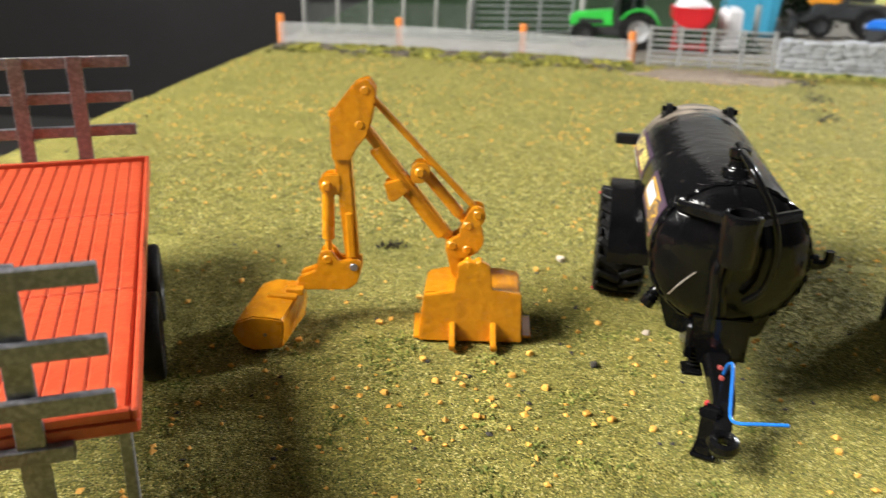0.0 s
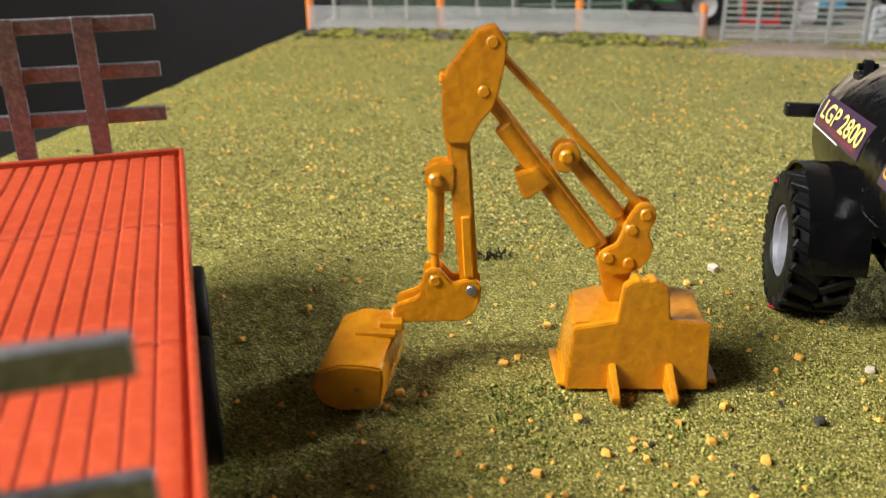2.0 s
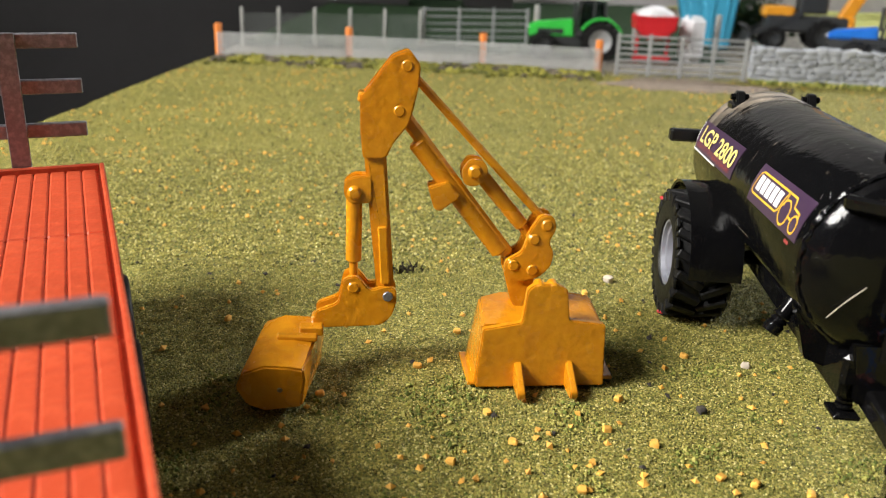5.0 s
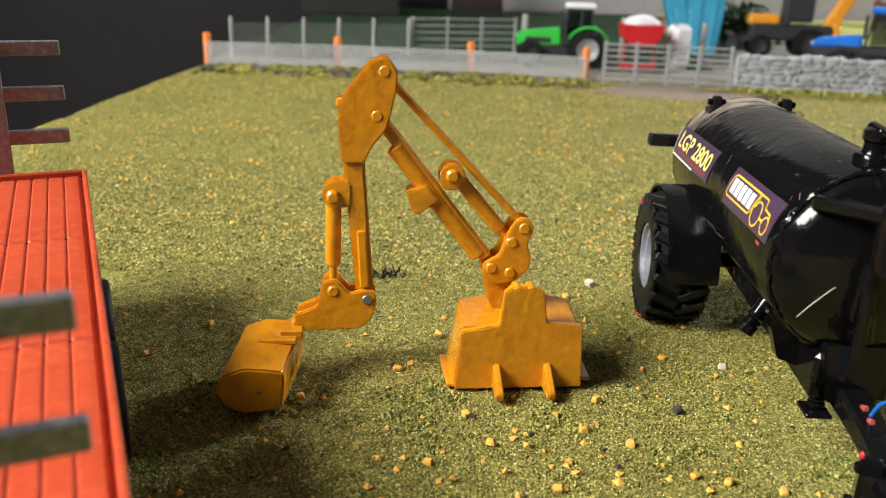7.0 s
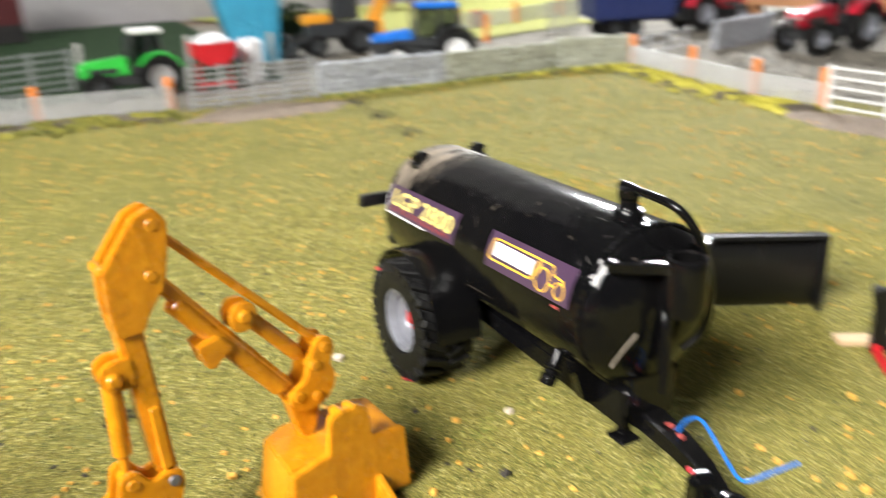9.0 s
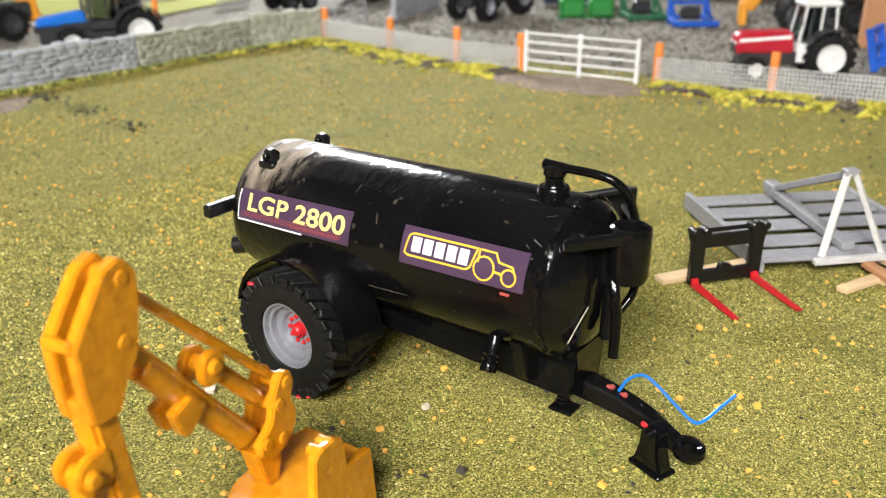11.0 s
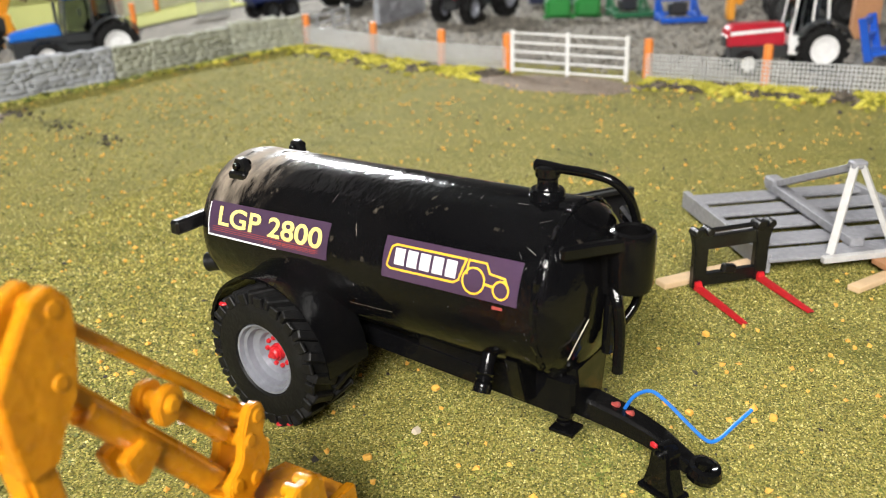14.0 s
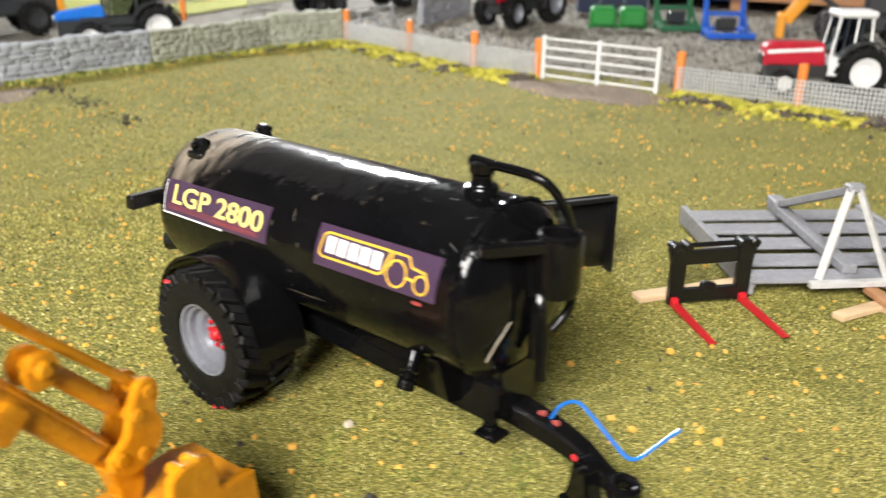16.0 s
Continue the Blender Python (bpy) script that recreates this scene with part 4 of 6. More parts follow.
for s in (-1, 1):
    lug = part("lifting_lug", plate(bmesh.new(), round_outline([(-0.42, 8.8), (0.42, 8.8), (0.4, 9.45), (0.2, 9.85), (-0.2, 9.85), (-0.4, 9.45)], 0.14), -0.2, 0.2), M_BLACKMAT, TANKER, m=at(s * 1.65, 3.6, 0.0, rz=90))
    part("lug_foot", box(bmesh.new(), (0, 0, 9.1), (1.0, 0.8, 0.4), bev=0.08), M_BLACKMAT, lug)
    part("lug_pin", rod(bmesh.new(), (0, -0.42, 9.55), (0, 0.42, 9.55), 0.15, 10), M_BLACK, lug)
part("top_knob", rod(bmesh.new(), (1.5, -3.5, 9.1), (1.6, -3.5, 9.55), 0.12, 8), M_BLACKMAT, TANKER)
# chassis, drawbar, jack
for s in (-1, 1):
    part("chassis_rail", bar(bmesh.new(), (s * 1.25, 1.5, 3.25), (s * 1.1, -12.0, 2.75), 0.35, 0.85), M_BLACK, TANKER)
    part("saddle", plate(bmesh.new(), round_outline([(s * 0.9, 2.6), (s * 2.0, 3.0), (s * 2.6, 4.9), (s * 0.9, 4.0)], 0.1), -0.3, 0.3), M_BLACK, TANKER, m=at(0, -10.3, 0))
    part("mudguard_stay", bar(bmesh.new(), (s * 2.0, 0, 3.6), (s * 3.4, 0, 5.2), 0.9, 0.4), M_BLACK, TANKER)
part("belly_plate", box(bmesh.new(), (0, -8.6, 3.35), (2.6, 7.0, 1.2), bev=0.15), M_BLACK, TANKER)
part("front_plate", plate(bmesh.new(), round_outline([(-0.8, 2.2), (0.8, 2.2), (1.25, 4.4), (-1.25, 4.4)], 0.1), -0.25, 0.25), M_BLACK, TANKER, m=at(0.1, -11.9, 0))
neck = bmesh.new()
spine = smooth_line([(0.1, -11.0, 2.5), (0.12, -12.6, 2.28), (0.14, -13.8, 2.05), (0.12, -14.8, 1.78), (0.05, -15.5, 1.5), (0.0, -16.05, 1.28)], 4)
rings = []
for k, p in enumerate(spine):
    f = k / (len(spine) - 1)
    w, h = 0.56 - 0.22 * f, 0.46 - 0.2 * f
    rings.append([neck.verts.new(p + Vector((w * x, 0, h * z))) for x, z in ((-1, -0.8), (-0.8, -1), (0.8, -1), (1, -0.8), (1, 0.75), (0.75, 1), (-0.75, 1), (-1, 0.75))])
for a, b in zip(rings, rings[1:]):
    for k in range(8):
        neck.faces.new((a[k], a[(k + 1) % 8], b[(k + 1) % 8], b[k]))
neck.faces.new(rings[0])
neck.faces.new(rings[-1][::-1])
part("drawbar", neck, M_BLACK, TANKER)
eye = bmesh.new()
lathe(eye, [(0.26, -0.2), (0.4, -0.3), (0.56, -0.24), (0.64, 0), (0.56, 0.24), (0.4, 0.3), (0.26, 0.2), (0.22, 0), (0.26, -0.2)], Matrix.Translation((0.0, -16.5, 1.2)) @ turn(10, 0, 0), 28)
part("towing_eye", eye, M_BLACK, TANKER)
for y in (-12.95, -13.5):
    part("red_fitting", rod(bmesh.new(), (0.1, y, 2.56 + (y + 12.95) * 0.3), (0.1, y - 0.3, 2.68 + (y + 12.95) * 0.3), 0.11, 10), M_REDLINE, TANKER, "dull red fitting")
jk = plate(bmesh.new(), round_outline([(-0.72, 0.1), (0.72, 0.1), (0.66, 0.4), (0.5, 0.9), (0.42, 1.7), (0.24, 2.05), (-0.16, 2.1), (-0.42, 1.8), (-0.5, 0.9), (-0.68, 0.4)], 0.16), -0.36, 0.36, bev=0.1)
jack = part("jack_stand", jk, M_BLACK, TANKER, m=at(-0.35, -15.25, 0, rz=70))
part("foot_plate", box(bmesh.new(), (0, 0, 0.12), (1.6, 1.0, 0.2), bev=0.06), M_BLACK, jack)
part("jack_bolt", rod(bmesh.new(), (0.0, -0.5, 1.7), (0.0, 0.5, 1.7), 0.19, 12, bev=0.08), M_BLACK, jack)
part("red_chip", box(bmesh.new(), (0.3, 0.3, 1.95), (0.28, 0.16, 0.2), bev=0.05), M_RED, jack)
spring = bmesh.new()
for k in range(5):
    rod(spring, (-0.75, -11.5, 1.75 + 0.2 * k), (-0.75, -11.5, 1.9 + 0.2 * k), 0.3 - 0.03 * (k % 2), 12)
box(spring, (-0.8, -11.6, 1.6), (0.9, 1.0, 0.16), bev=0.04)
part("spring_block", spring, M_BLACK, TANKER)
# axle, wheels and mudguards
part("axle", rod(bmesh.new(), (-3.6, 0, 2.75), (3.6, 0, 2.75), 0.35, 14), M_BLACKMAT, TANKER)
for s in (-1, 1):
    wheel(TANKER, at(s * 3.75, -0.12, 2.82, rz=0 if s < 0 else 180), 2.96, 2.55, M_RIM, M_RED, 19, rim_share=0.50)
    gd = bmesh.new()
    rings = []
    for k in range(25):
        a = radians(168 * k / 24 + (180 - 168))
        ring = []
        for r, x in ((3.24, s * 2.3), (3.32, s * 4.5), (3.44, s * 4.55), (3.44, s * 2.3)):
            ring.append(gd.verts.new((x, r * math.cos(a), 2.78 + r * math.sin(a))))
        rings.append(ring)
    for p, q in zip(rings, rings[1:]):
        for j in range(4):
            gd.faces.new((p[j], p[(j + 1) % 4], q[(j + 1) % 4], q[j]))
    gd.faces.new(rings[0])
    gd.faces.new(rings[-1][::-1])
    part("mudguard", gd, M_BLACK, TANKER)
for y, z, r in ((1.9, 2.05, 0.2), (-0.6, -2.78, 0.16), (-1.2, -2.55, 0.14)):
    part("paint_spot", ball(bmesh.new(), (-4.95, y - 0.12, 2.82 + z), r, 0.5), M_RED, TANKER, "red paint spot on the tyre")
part("tail_lamp", box(bmesh.new(), (-4.0, 3.35, 2.9), (0.6, 0.25, 1.5), bev=0.08), M_BLACK, TANKER)
hose = thing("air_hose", 14.35, 44.0, 0, "bent bright blue plastic hose plugged into the drawbar", "hose", rz=-6.95)
part("tubing", tube(bmesh.new(), [(0.2, -13.4, 2.5), (0.25, -13.75, 3.15), (0.3, -14.3, 3.5), (0.25, -14.9, 3.3), (0.15, -15.8, 2.75), (0.1, -16.45, 2.4), (0.35, -16.75, 2.38), (1.1, -17.05, 2.65), (1.95, -17.35, 2.92)], 0.068, 8), M_BLUEHOSE, hose)

# Dozer blade, pallet forks, grey leveller, wooden sticks
BLADE = thing("dozer_blade", 27.9, 39.4, 0, "black toy dozer blade standing on the grass", "blade", rz=-36.5)
bl = bmesh.new()
curve = [(0.55, 0.0), (0.15, 0.5), (-0.1, 1.4), (-0.12, 2.6), (0.05, 3.6), (0.35, 4.4), (0.55, 4.35), (0.25, 3.55), (0.1, 2.6), (0.1, 1.4), (0.35, 0.55), (0.75, 0.05)]
plate(bl, [(-y, z) for y, z in curve], -4.8, 4.1, turn(0, 0, 90) @ Matrix.Diagonal((-1, 1, 1, 1)), bev=0)
part("mouldboard", bl, M_BLACKMAT, BLADE)
for x in (-4.05, 4.72):
    part("end_plate", box(bmesh.new(), (x, -0.15, 2.2), (0.16, 0.9, 4.4), bev=0.05), M_BLACKMAT, BLADE)
part("top_lip", bar(bmesh.new(), (-4.1, -0.4, 4.4), (4.8, -0.4, 4.4), 0.35, 0.25), M_RUBBER, BLADE)
for x in (-1.5, 1.5):
    part("bracket", box(bmesh.new(), (x, 0.6, 2.6), (0.3, 1.2, 2.6), bev=0.06), M_BLACKMAT, BLADE)

FORKS = thing("pallet_forks", 30.7, 30.5, 0, "black toy pallet fork carriage with red tines", "pallet forks", rz=-45)
for x in (-1.85, 1.85):
    side = part("side_plate", plate(bmesh.new(), round_outline([(x - 0.38, 0.1), (x + 0.38, 0.1), (x + 0.4, 2.4), (x + 0.6, 3.2), (x + 0.3, 3.45), (x - 0.3, 3.45), (x - 0.6, 3.2), (x - 0.4, 2.4)], 0.1), -0.2, 0.2), M_BLACKMAT, FORKS)
    for dx in (-0.35, 0.35):
        part("knob", rod(bmesh.new(), (x + dx, -0.35, 3.3), (x + dx, 0.35, 3.3), 0.24, 10), M_BLACKMAT, side)
part("cross_bar", bar(bmesh.new(), (-1.6, 0, 2.65), (1.6, 0, 2.65), 0.3, 0.75), M_BLACKMAT, FORKS)
part("cross_bar", bar(bmesh.new(), (-1.6, 0, 0.55), (1.6, 0, 0.55), 0.35, 0.7), M_BLACKMAT, FORKS)
part("pivot_rod", rod(bmesh.new(), (-2.0, 0, 3.3), (2.0, 0, 3.3), 0.13, 10), M_BLACKMAT, FORKS)
part("latch", box(bmesh.new(), (-0.1, -0.1, 1.0), (0.8, 0.4, 0.5), turn(0, 12, 0), bev=0.08), M_BLACKMAT, FORKS)
for x in (-1.95, 1.85):
    part("tine", plate(bmesh.new(), [(-0.15, 0.05), (-4.4, 0.05), (-4.5, 0.15), (-0.4, 0.34), (-0.34, 0.55), (-0.12, 0.55)], x - 0.2, x + 0.2, turn(0, 0, 90) @ Matrix.Diagonal((1, -1, 1, 1)), bev=0.04), M_RED, FORKS, "red tine")

LEV = thing("field_leveller", 40.4, 28.2, 0, "silver grey toy field leveller lying on the grass", "leveller", rz=-53.0)
for y in (-5.3, -3.1, -0.6, 1.8, 4.2):
    bl = bmesh.new()
    bar(bl, (-5.2, y, 0.95), (6.4, y, 0.95), 1.5, 0.22, bev=0.05)
    bar(bl, (-5.2, y + 0.7, 0.62), (6.4, y + 0.7, 0.62), 0.15, 0.8, bev=0.04)
    part("cross_blade", bl, M_SILVER, LEV)
for x in (-5.2, 6.4):
    part("side_beam", bar(bmesh.new(), (x, -5.9, 0.75), (x, 5.2, 0.75), 0.4, 1.1), M_SILVER, LEV)
part("spine", bar(bmesh.new(), (0.3, -5.4, 1.35), (0.3, 4.4, 1.7), 0.8, 0.5), M_SILVER, LEV)
part("brace", bar(bmesh.new(), (0.3, 3.8, 1.8), (0.3, -4.2, 5.4), 0.5, 0.42), M_SILVER, LEV)
part("brace_foot", box(bmesh.new(), (0.3, 3.9, 1.95), (0.9, 1.3, 0.6), bev=0.1), M_SILVER, LEV)
for s in (-1, 1):
    part("mast_leg", bar(bmesh.new(), (0.3 + s * 1.9, -5.9, 0.9), (0.3 + s * 0.2, -4.4, 5.6), 0.42, 0.3), M_MAST, LEV)
part("mast_top", box(bmesh.new(), (0.3, -4.3, 5.55), (0.9, 0.7, 0.45), bev=0.1), M_SILVER, LEV)
part("hitch_bar", bar(bmesh.new(), (-2.2, -6.2, 0.85), (2.6, -6.2, 0.95), 0.4, 0.35), M_MAST, LEV)


def stick(x, y, z, rz, length, material=M_STICK, w=0.9, ry=0):
    ob = thing("wooden_stick", x, y, z, "short flat piece of pale wood under the implements", "stick", "sticks on the grass", rz, 0, ry)
    part("piece", box(bmesh.new(), (0, 0, 0.18), (length, w, 0.34), bev=0.05), material, ob)
    return ob


stick(31.6, 31.4, 0, -38, 7.2)
stick(33.9, 23.6, 0, -30, 3.4, w=0.7)
stick(35.0, 22.6, 0.35, 40, 3.2, M_WOOD, 0.7)
stick(36.2, 21.4, 0, -42, 4.0, w=0.8)
stick(36.9, 22.2, 0.35, 55, 3.0, w=0.7)

# ---- fences, walls and gates round the field ----
def net(bm, p, q, z0, z1, cell, wire):
    """Crossing wires between two posts."""
    p, q = Vector((*p, 0)), Vector((*q, 0))
    along = q - p
    nx, nz = max(2, round(along.length / cell)), max(2, round((z1 - z0) / cell))
    d = along.normalized()
    side = Vector((-d.y, d.x, 0)) * wire * 0.5

    def strip(a, b, up):
        v = [bm.verts.new(a + s + u) for s in (-side, side) for u in (-up, up)]
        w = [bm.verts.new(b + s + u) for s in (-side, side) for u in (-up, up)]
        for i, j in ((0, 1), (1, 3), (3, 2), (2, 0)):
            bm.faces.new((v[i], v[j], w[j], w[i]))

    for k in range(nx + 1):
        a = p + along * (k / nx) + Vector((0, 0, z0 + ripple(k, 3, 0.08, 4)))
        strip(a, a + Vector((0, 0, z1 - z0)), d * wire * 0.5)
    for k in range(nz + 1):
        z = Vector((0, 0, z0 + (z1 - z0) * k / nz))
        strip(p + z, q + z, Vector((0, 0, wire * 0.5)))
    return bm


def post_thing(x, y, h, lean=0.0, material=M_POST, r=0.5, label="bright orange wooden fence post", group="orange fence posts"):
    ob = thing("fence_post", x, y, -0.2, label, "fence post", group, 0, lean, -lean * 0.5)
    part("post", lathe(bmesh.new(), [(0, 0), (r, 0), (r, h), (r - 0.06, h + 0.15), (0, h + 0.2)], None, 12), material, ob)
    return ob


def net_thing(p, q, z0, z1, cell=0.42, wire=0.125, material=M_NET, label="pale wire netting stretched between orange posts"):
    ob = thing("fence_netting", p[0], p[1], 0, label, "netting", "fence netting")
    part("mesh", net(bmesh.new(), (0, 0), (q[0] - p[0], q[1] - p[1]), z0, z1, cell, wire), material, ob, sharp=0)
    return ob


BACK = [(-26.8, 122.8), (-9.7, 122.6), (7.9, 120.4), (22.4, 116.6)]
for x, y in BACK:
    post_thing(x, y, 4.2)
for p, q in zip(BACK, BACK[1:]):
    net_thing((p[0], p[1] - 0.5), (q[0], q[1] - 0.5), 0.2, 3.0)
RIGHT = [(90, 104), (85.8, 89.3), (82.2, 76.6), (81.6, 67.2), (82.6, 50.1), (82.6, 37.3), (82.8, 22.8), (83, 9), (83, -5)]
for x, y in RIGHT:
    post_thing(x, y, 4.6)
for k, (p, q) in enumerate(zip(RIGHT, RIGHT[1:])):
    if k != 3:
        net_thing((p[0] - 0.5, p[1]), (q[0] - 0.5, q[1]), 0.2, 2.9)


def gate(name, p, q, h, bars, uprights, material, label, tilt=0.0, group="field gates", rail=0.26, stile=0.45):
    p, q = Vector((*p, 0)), Vector((*q, 0))
    w = (q - p).length
    ob = thing(name, p.x, p.y, 0, label, "gate", group, math.degrees(math.atan2(q.y - p.y, q.x - p.x)), tilt)
    for k in range(uprights):
        x = w * k / (uprights - 1)
        part("stile", box(bmesh.new(), (x, 0, h / 2 + 0.1), (stile, 0.36, h + 0.2), bev=0.05), material, ob)
    for k in range(bars):
        z = 0.45 + (h - 0.6) * k / (bars - 1)
        part("rail", rod(bmesh.new(), (0, 0.0, z), (w, 0.0, z), rail / 2, 8), material, ob)
    return ob


gate("field_gate", (24.6, 115.4), (40.3, 113.2), 5.0, 7, 5, M_GALV, "galvanised seven bar gate leaning at the field edge", -6)
gate("field_gate", (81.0, 66.2), (80.5, 51.9), 4.9, 5, 3, M_TWHITE, "white five bar metal gate standing in the fence gap")
gate("hurdle_gate", (0.6, 137.5), (16.5, 140.5), 5.6, 6, 4, M_GALV, "galvanised yard gate behind the netting fence")
gate("hurdle_gate", (94, 108.5), (112, 112), 3.0, 3, 4, M_GALV, "low galvanised rail hurdle by the yard")
gate("hurdle_gate", (109.6, 145), (116.6, 143.6), 6.0, 3, 9, M_CONC, "galvanised barred hurdle on the far field", rail=0.3, stile=0.3)


def stone_wall(p, q, h, material, label):
    """Panels of rough coursed stone: each block a piece with its own bulge."""
    p, q = Vector((*p, 0)), Vector((*q, 0))
    w = (q - p).length
    ob = thing("stone_wall", p.x, p.y, -0.1, label, "wall", "stone wall panels", math.degrees(math.atan2(q.y - p.y, q.x - p.x)))
    part("core", box(bmesh.new(), (w / 2, 0, h / 2 - 0.2), (w - 0.1, 0.8, h - 0.4), bev=0.05), material, ob)
    kinds = []
    for s in range(5):
        bm = bmesh.new()
        box(bm, (0, 0, 0), (1, 1, 1), bev=0.09)
        for v in bm.verts:
            d = noise.noise_vector(v.co * 2.5 + Vector((s * 7.0, 0, 0)))
            v.co += Vector((0.16 * d.x, 0.2 * d.y, 0.22 * d.z))
        kinds.append(mesh_of("stone", bm, material, 60))
    z = 0.0
    while z < h - 0.3:
        ch = random.uniform(0.45, 0.85)
        x = random.uniform(-0.4, 0)
        while x < w - 0.3:
            cw = random.uniform(0.6, 1.9)
            x1 = min(x + cw, w)
            x0 = max(x, 0)
            if x1 - x0 > 0.25:
                st = new("stone", random.choice(kinds))
                st.parent = ob
                top = random.uniform(-0.1, 0.25) if z + ch > h - 0.5 else 0
                st.matrix_basis = Matrix.LocRotScale(Vector(((x0 + x1) / 2, random.uniform(-0.06, 0.06), z + ch / 2 + top / 2)) * CM, Euler((0, random.uniform(-0.1, 0.1), 0)), ((x1 - x0) * 1.05, random.uniform(0.94, 1.06), ch * 1.08 + top))
            x = x1 + 0.02 if x1 < w else w
        z += ch
    return ob


stone_wall((40.8, 113.0), (59.0, 110.4), 4.4, M_STONE, "grey moulded stone wall panel along the field")
stone_wall((59.1, 110.3), (78.3, 108.7), 4.4, M_STONEG, "greenish grey moulded stone wall panel along the field")
stone_wall((78.4, 108.6), (89.6, 104.8), 4.4, M_STONEG, "greenish grey moulded stone wall panel at the corner")
stone_wall((112, 106), (131, 108), 5.0, M_STONE, "grey stone wall panel in the yard")

# inner fence behind the back netting
INNER = [(-25.2, 131.5), (-20.2, 132.6), (-15.2, 133.6), (-10.2, 134.6), (-5.2, 135.6), (0.0, 136.6)]
for x, y in INNER:
    post_thing(x, y, 5.6, 0, M_CONC, 0.23, "thin grey concrete fence post", "grey fence posts")
for x, y in ((18.0, 141.0), (33.0, 139.0), (43.5, 133.0)):
    post_thing(x, y, 6.4, 0, M_CONC, 0.45, "grey concrete fence post", "grey fence posts")
for p, q in zip(INNER, INNER[1:]):
    net_thing(p, q, 0.3, 4.6, 0.5, 0.06, M_NETDARK, "dull wire netting between grey posts")
# far field fence
FAR = [(98, 160), (116, 163), (134, 168), (152, 172), (92, 143)]
for x, y in FAR:
    post_thing(x, y, 5.0, 3)
for p, q in ((FAR[0], FAR[1]), (FAR[1], FAR[2]), (FAR[2], FAR[3])):
    net_thing(p, q, 0.5, 3.4)
bd = thing("red_board", 104, 161.2, 0, "small red board fixed to the far netting fence", "board", rz=10)
part("panel", box(bmesh.new(), (0, 0, 2.2), (4.5, 0.3, 3.2)), M_TRED, bd)


# ---- model tractors ----
def tractor(name, x, y, rz, paint, roof, rim, label, s=1.0, frame_paint=None, z=0.0, front_rim=None, fr=1.85, stripe=None, ahead=0.0, guard=None, square=0.0):
    """A toy tractor, its front towards local -x. Lengths for a wheel radius of 2.7."""
    ob = thing(name, x, y, z, label, "tractor", "model tractors", rz)
    fp = frame_paint or M_CABIN
    g = lambda *v: tuple(a * s for a in v)
    part("chassis", box(bmesh.new(), g(-1.5 - ahead * 0.4, 0, 2.4 + ahead * 0.15), g(10.5 + ahead * 0.8, 1.8, 1.5 + ahead * 0.3), bev=0.15), M_CABIN, ob)
    hood = plate(bmesh.new(), [(a * s, b * s) for a, b in round_outline([(-7.2 - ahead * 0.7, 2.9 + ahead * 0.4), (-7.3 - ahead * 0.7, 4.2 + square), (-6.6 - ahead * 0.7, 4.75 + square), (-1.2 - ahead, 5.4), (-0.9 - ahead, 3.0 + ahead * 0.4)], 0.4)], -1.15 * s, 1.15 * s, bev=0.25 * s)
    hd = part("bonnet", hood, paint, ob)
    part("grille", box(bmesh.new(), g(-7.25 - ahead * 0.7, 0, 3.5), g(0.25, 1.6, 1.1), bev=0.05), M_CABIN, hd)
    for sy in (-1, 1):
        part("bonnet_grille", box(bmesh.new(), g(-4.2, sy * 1.16, 3.7 if not stripe else 4.55), g(3.6 if not stripe else 5.6, 0.1, 0.7 if not stripe else 0.4), None if not stripe else turn(0, -4, 0), bev=0.03), stripe or M_CABIN, hd)
        part("headlight", box(bmesh.new(), g(-7.28 - ahead * 0.7, sy * 0.7, 4.1), g(0.16, 0.5, 0.3), bev=0.03), M_TWHITE, hd)
    cab = part("cab_floor", box(bmesh.new(), g(1.3 - ahead * 0.5, 0, 3.6), g(4.2 + ahead, 3.0, 1.0), bev=0.1), fp, ob)
    if square:
        for sy in (-1, 1):
            part("door_panel", box(bmesh.new(), g(0.2, sy * 1.6, 3.1), g(1.9, 0.14, 2.0), bev=0.05), fp, cab)
    for px, tx in ((-0.7 - ahead, -0.2 - ahead), (1.5 - ahead * 0.5, 1.6 - ahead * 0.5), (3.3, 3.0)):
        for sy in (-1, 1):
            part("cab_pillar", bar(bmesh.new(), g(px, sy * 1.55, 4.0), g(tx, sy * 1.35, 8.1), 0.22 * s, 0.26 * s), fp, cab)
    part("roof", box(bmesh.new(), g(1.4 - ahead * 0.6, 0, 8.35), g(4.1 + ahead * 0.8, 3.3, 0.7), bev=0.25 * s), roof, cab)
    for sy in (-1, 1):
        part("side_pane", box(bmesh.new(), g(1.4 - ahead * 0.5, sy * 1.44, 6.1), g(3.3 + ahead, 0.06, 3.8), turn(sy * 2.8, 0, 0), bev=0), M_GLASS, cab, sharp=0)
    part("windscreen", box(bmesh.new(), g(-0.45 - ahead, 0, 6.1), g(0.06, 2.7, 3.8), turn(0, 7, 0), bev=0), M_GLASS, cab, sharp=0)
    part("seat", box(bmesh.new(), g(1.9, 0, 5.0), g(0.7, 1.4, 1.9), bev=0.2), M_CABIN, cab)
    part("steering_column", bar(bmesh.new(), g(-0.2, 0, 4.2), g(0.4, 0, 5.4), 0.3 * s, 0.3 * s), M_CABIN, cab)
    part("exhaust", rod(bmesh.new(), g(-0.95 - ahead, 1.4, 4.8), g(-0.95 - ahead, 1.4, 7.6), 0.2 * s, 8), M_CABIN, ob)
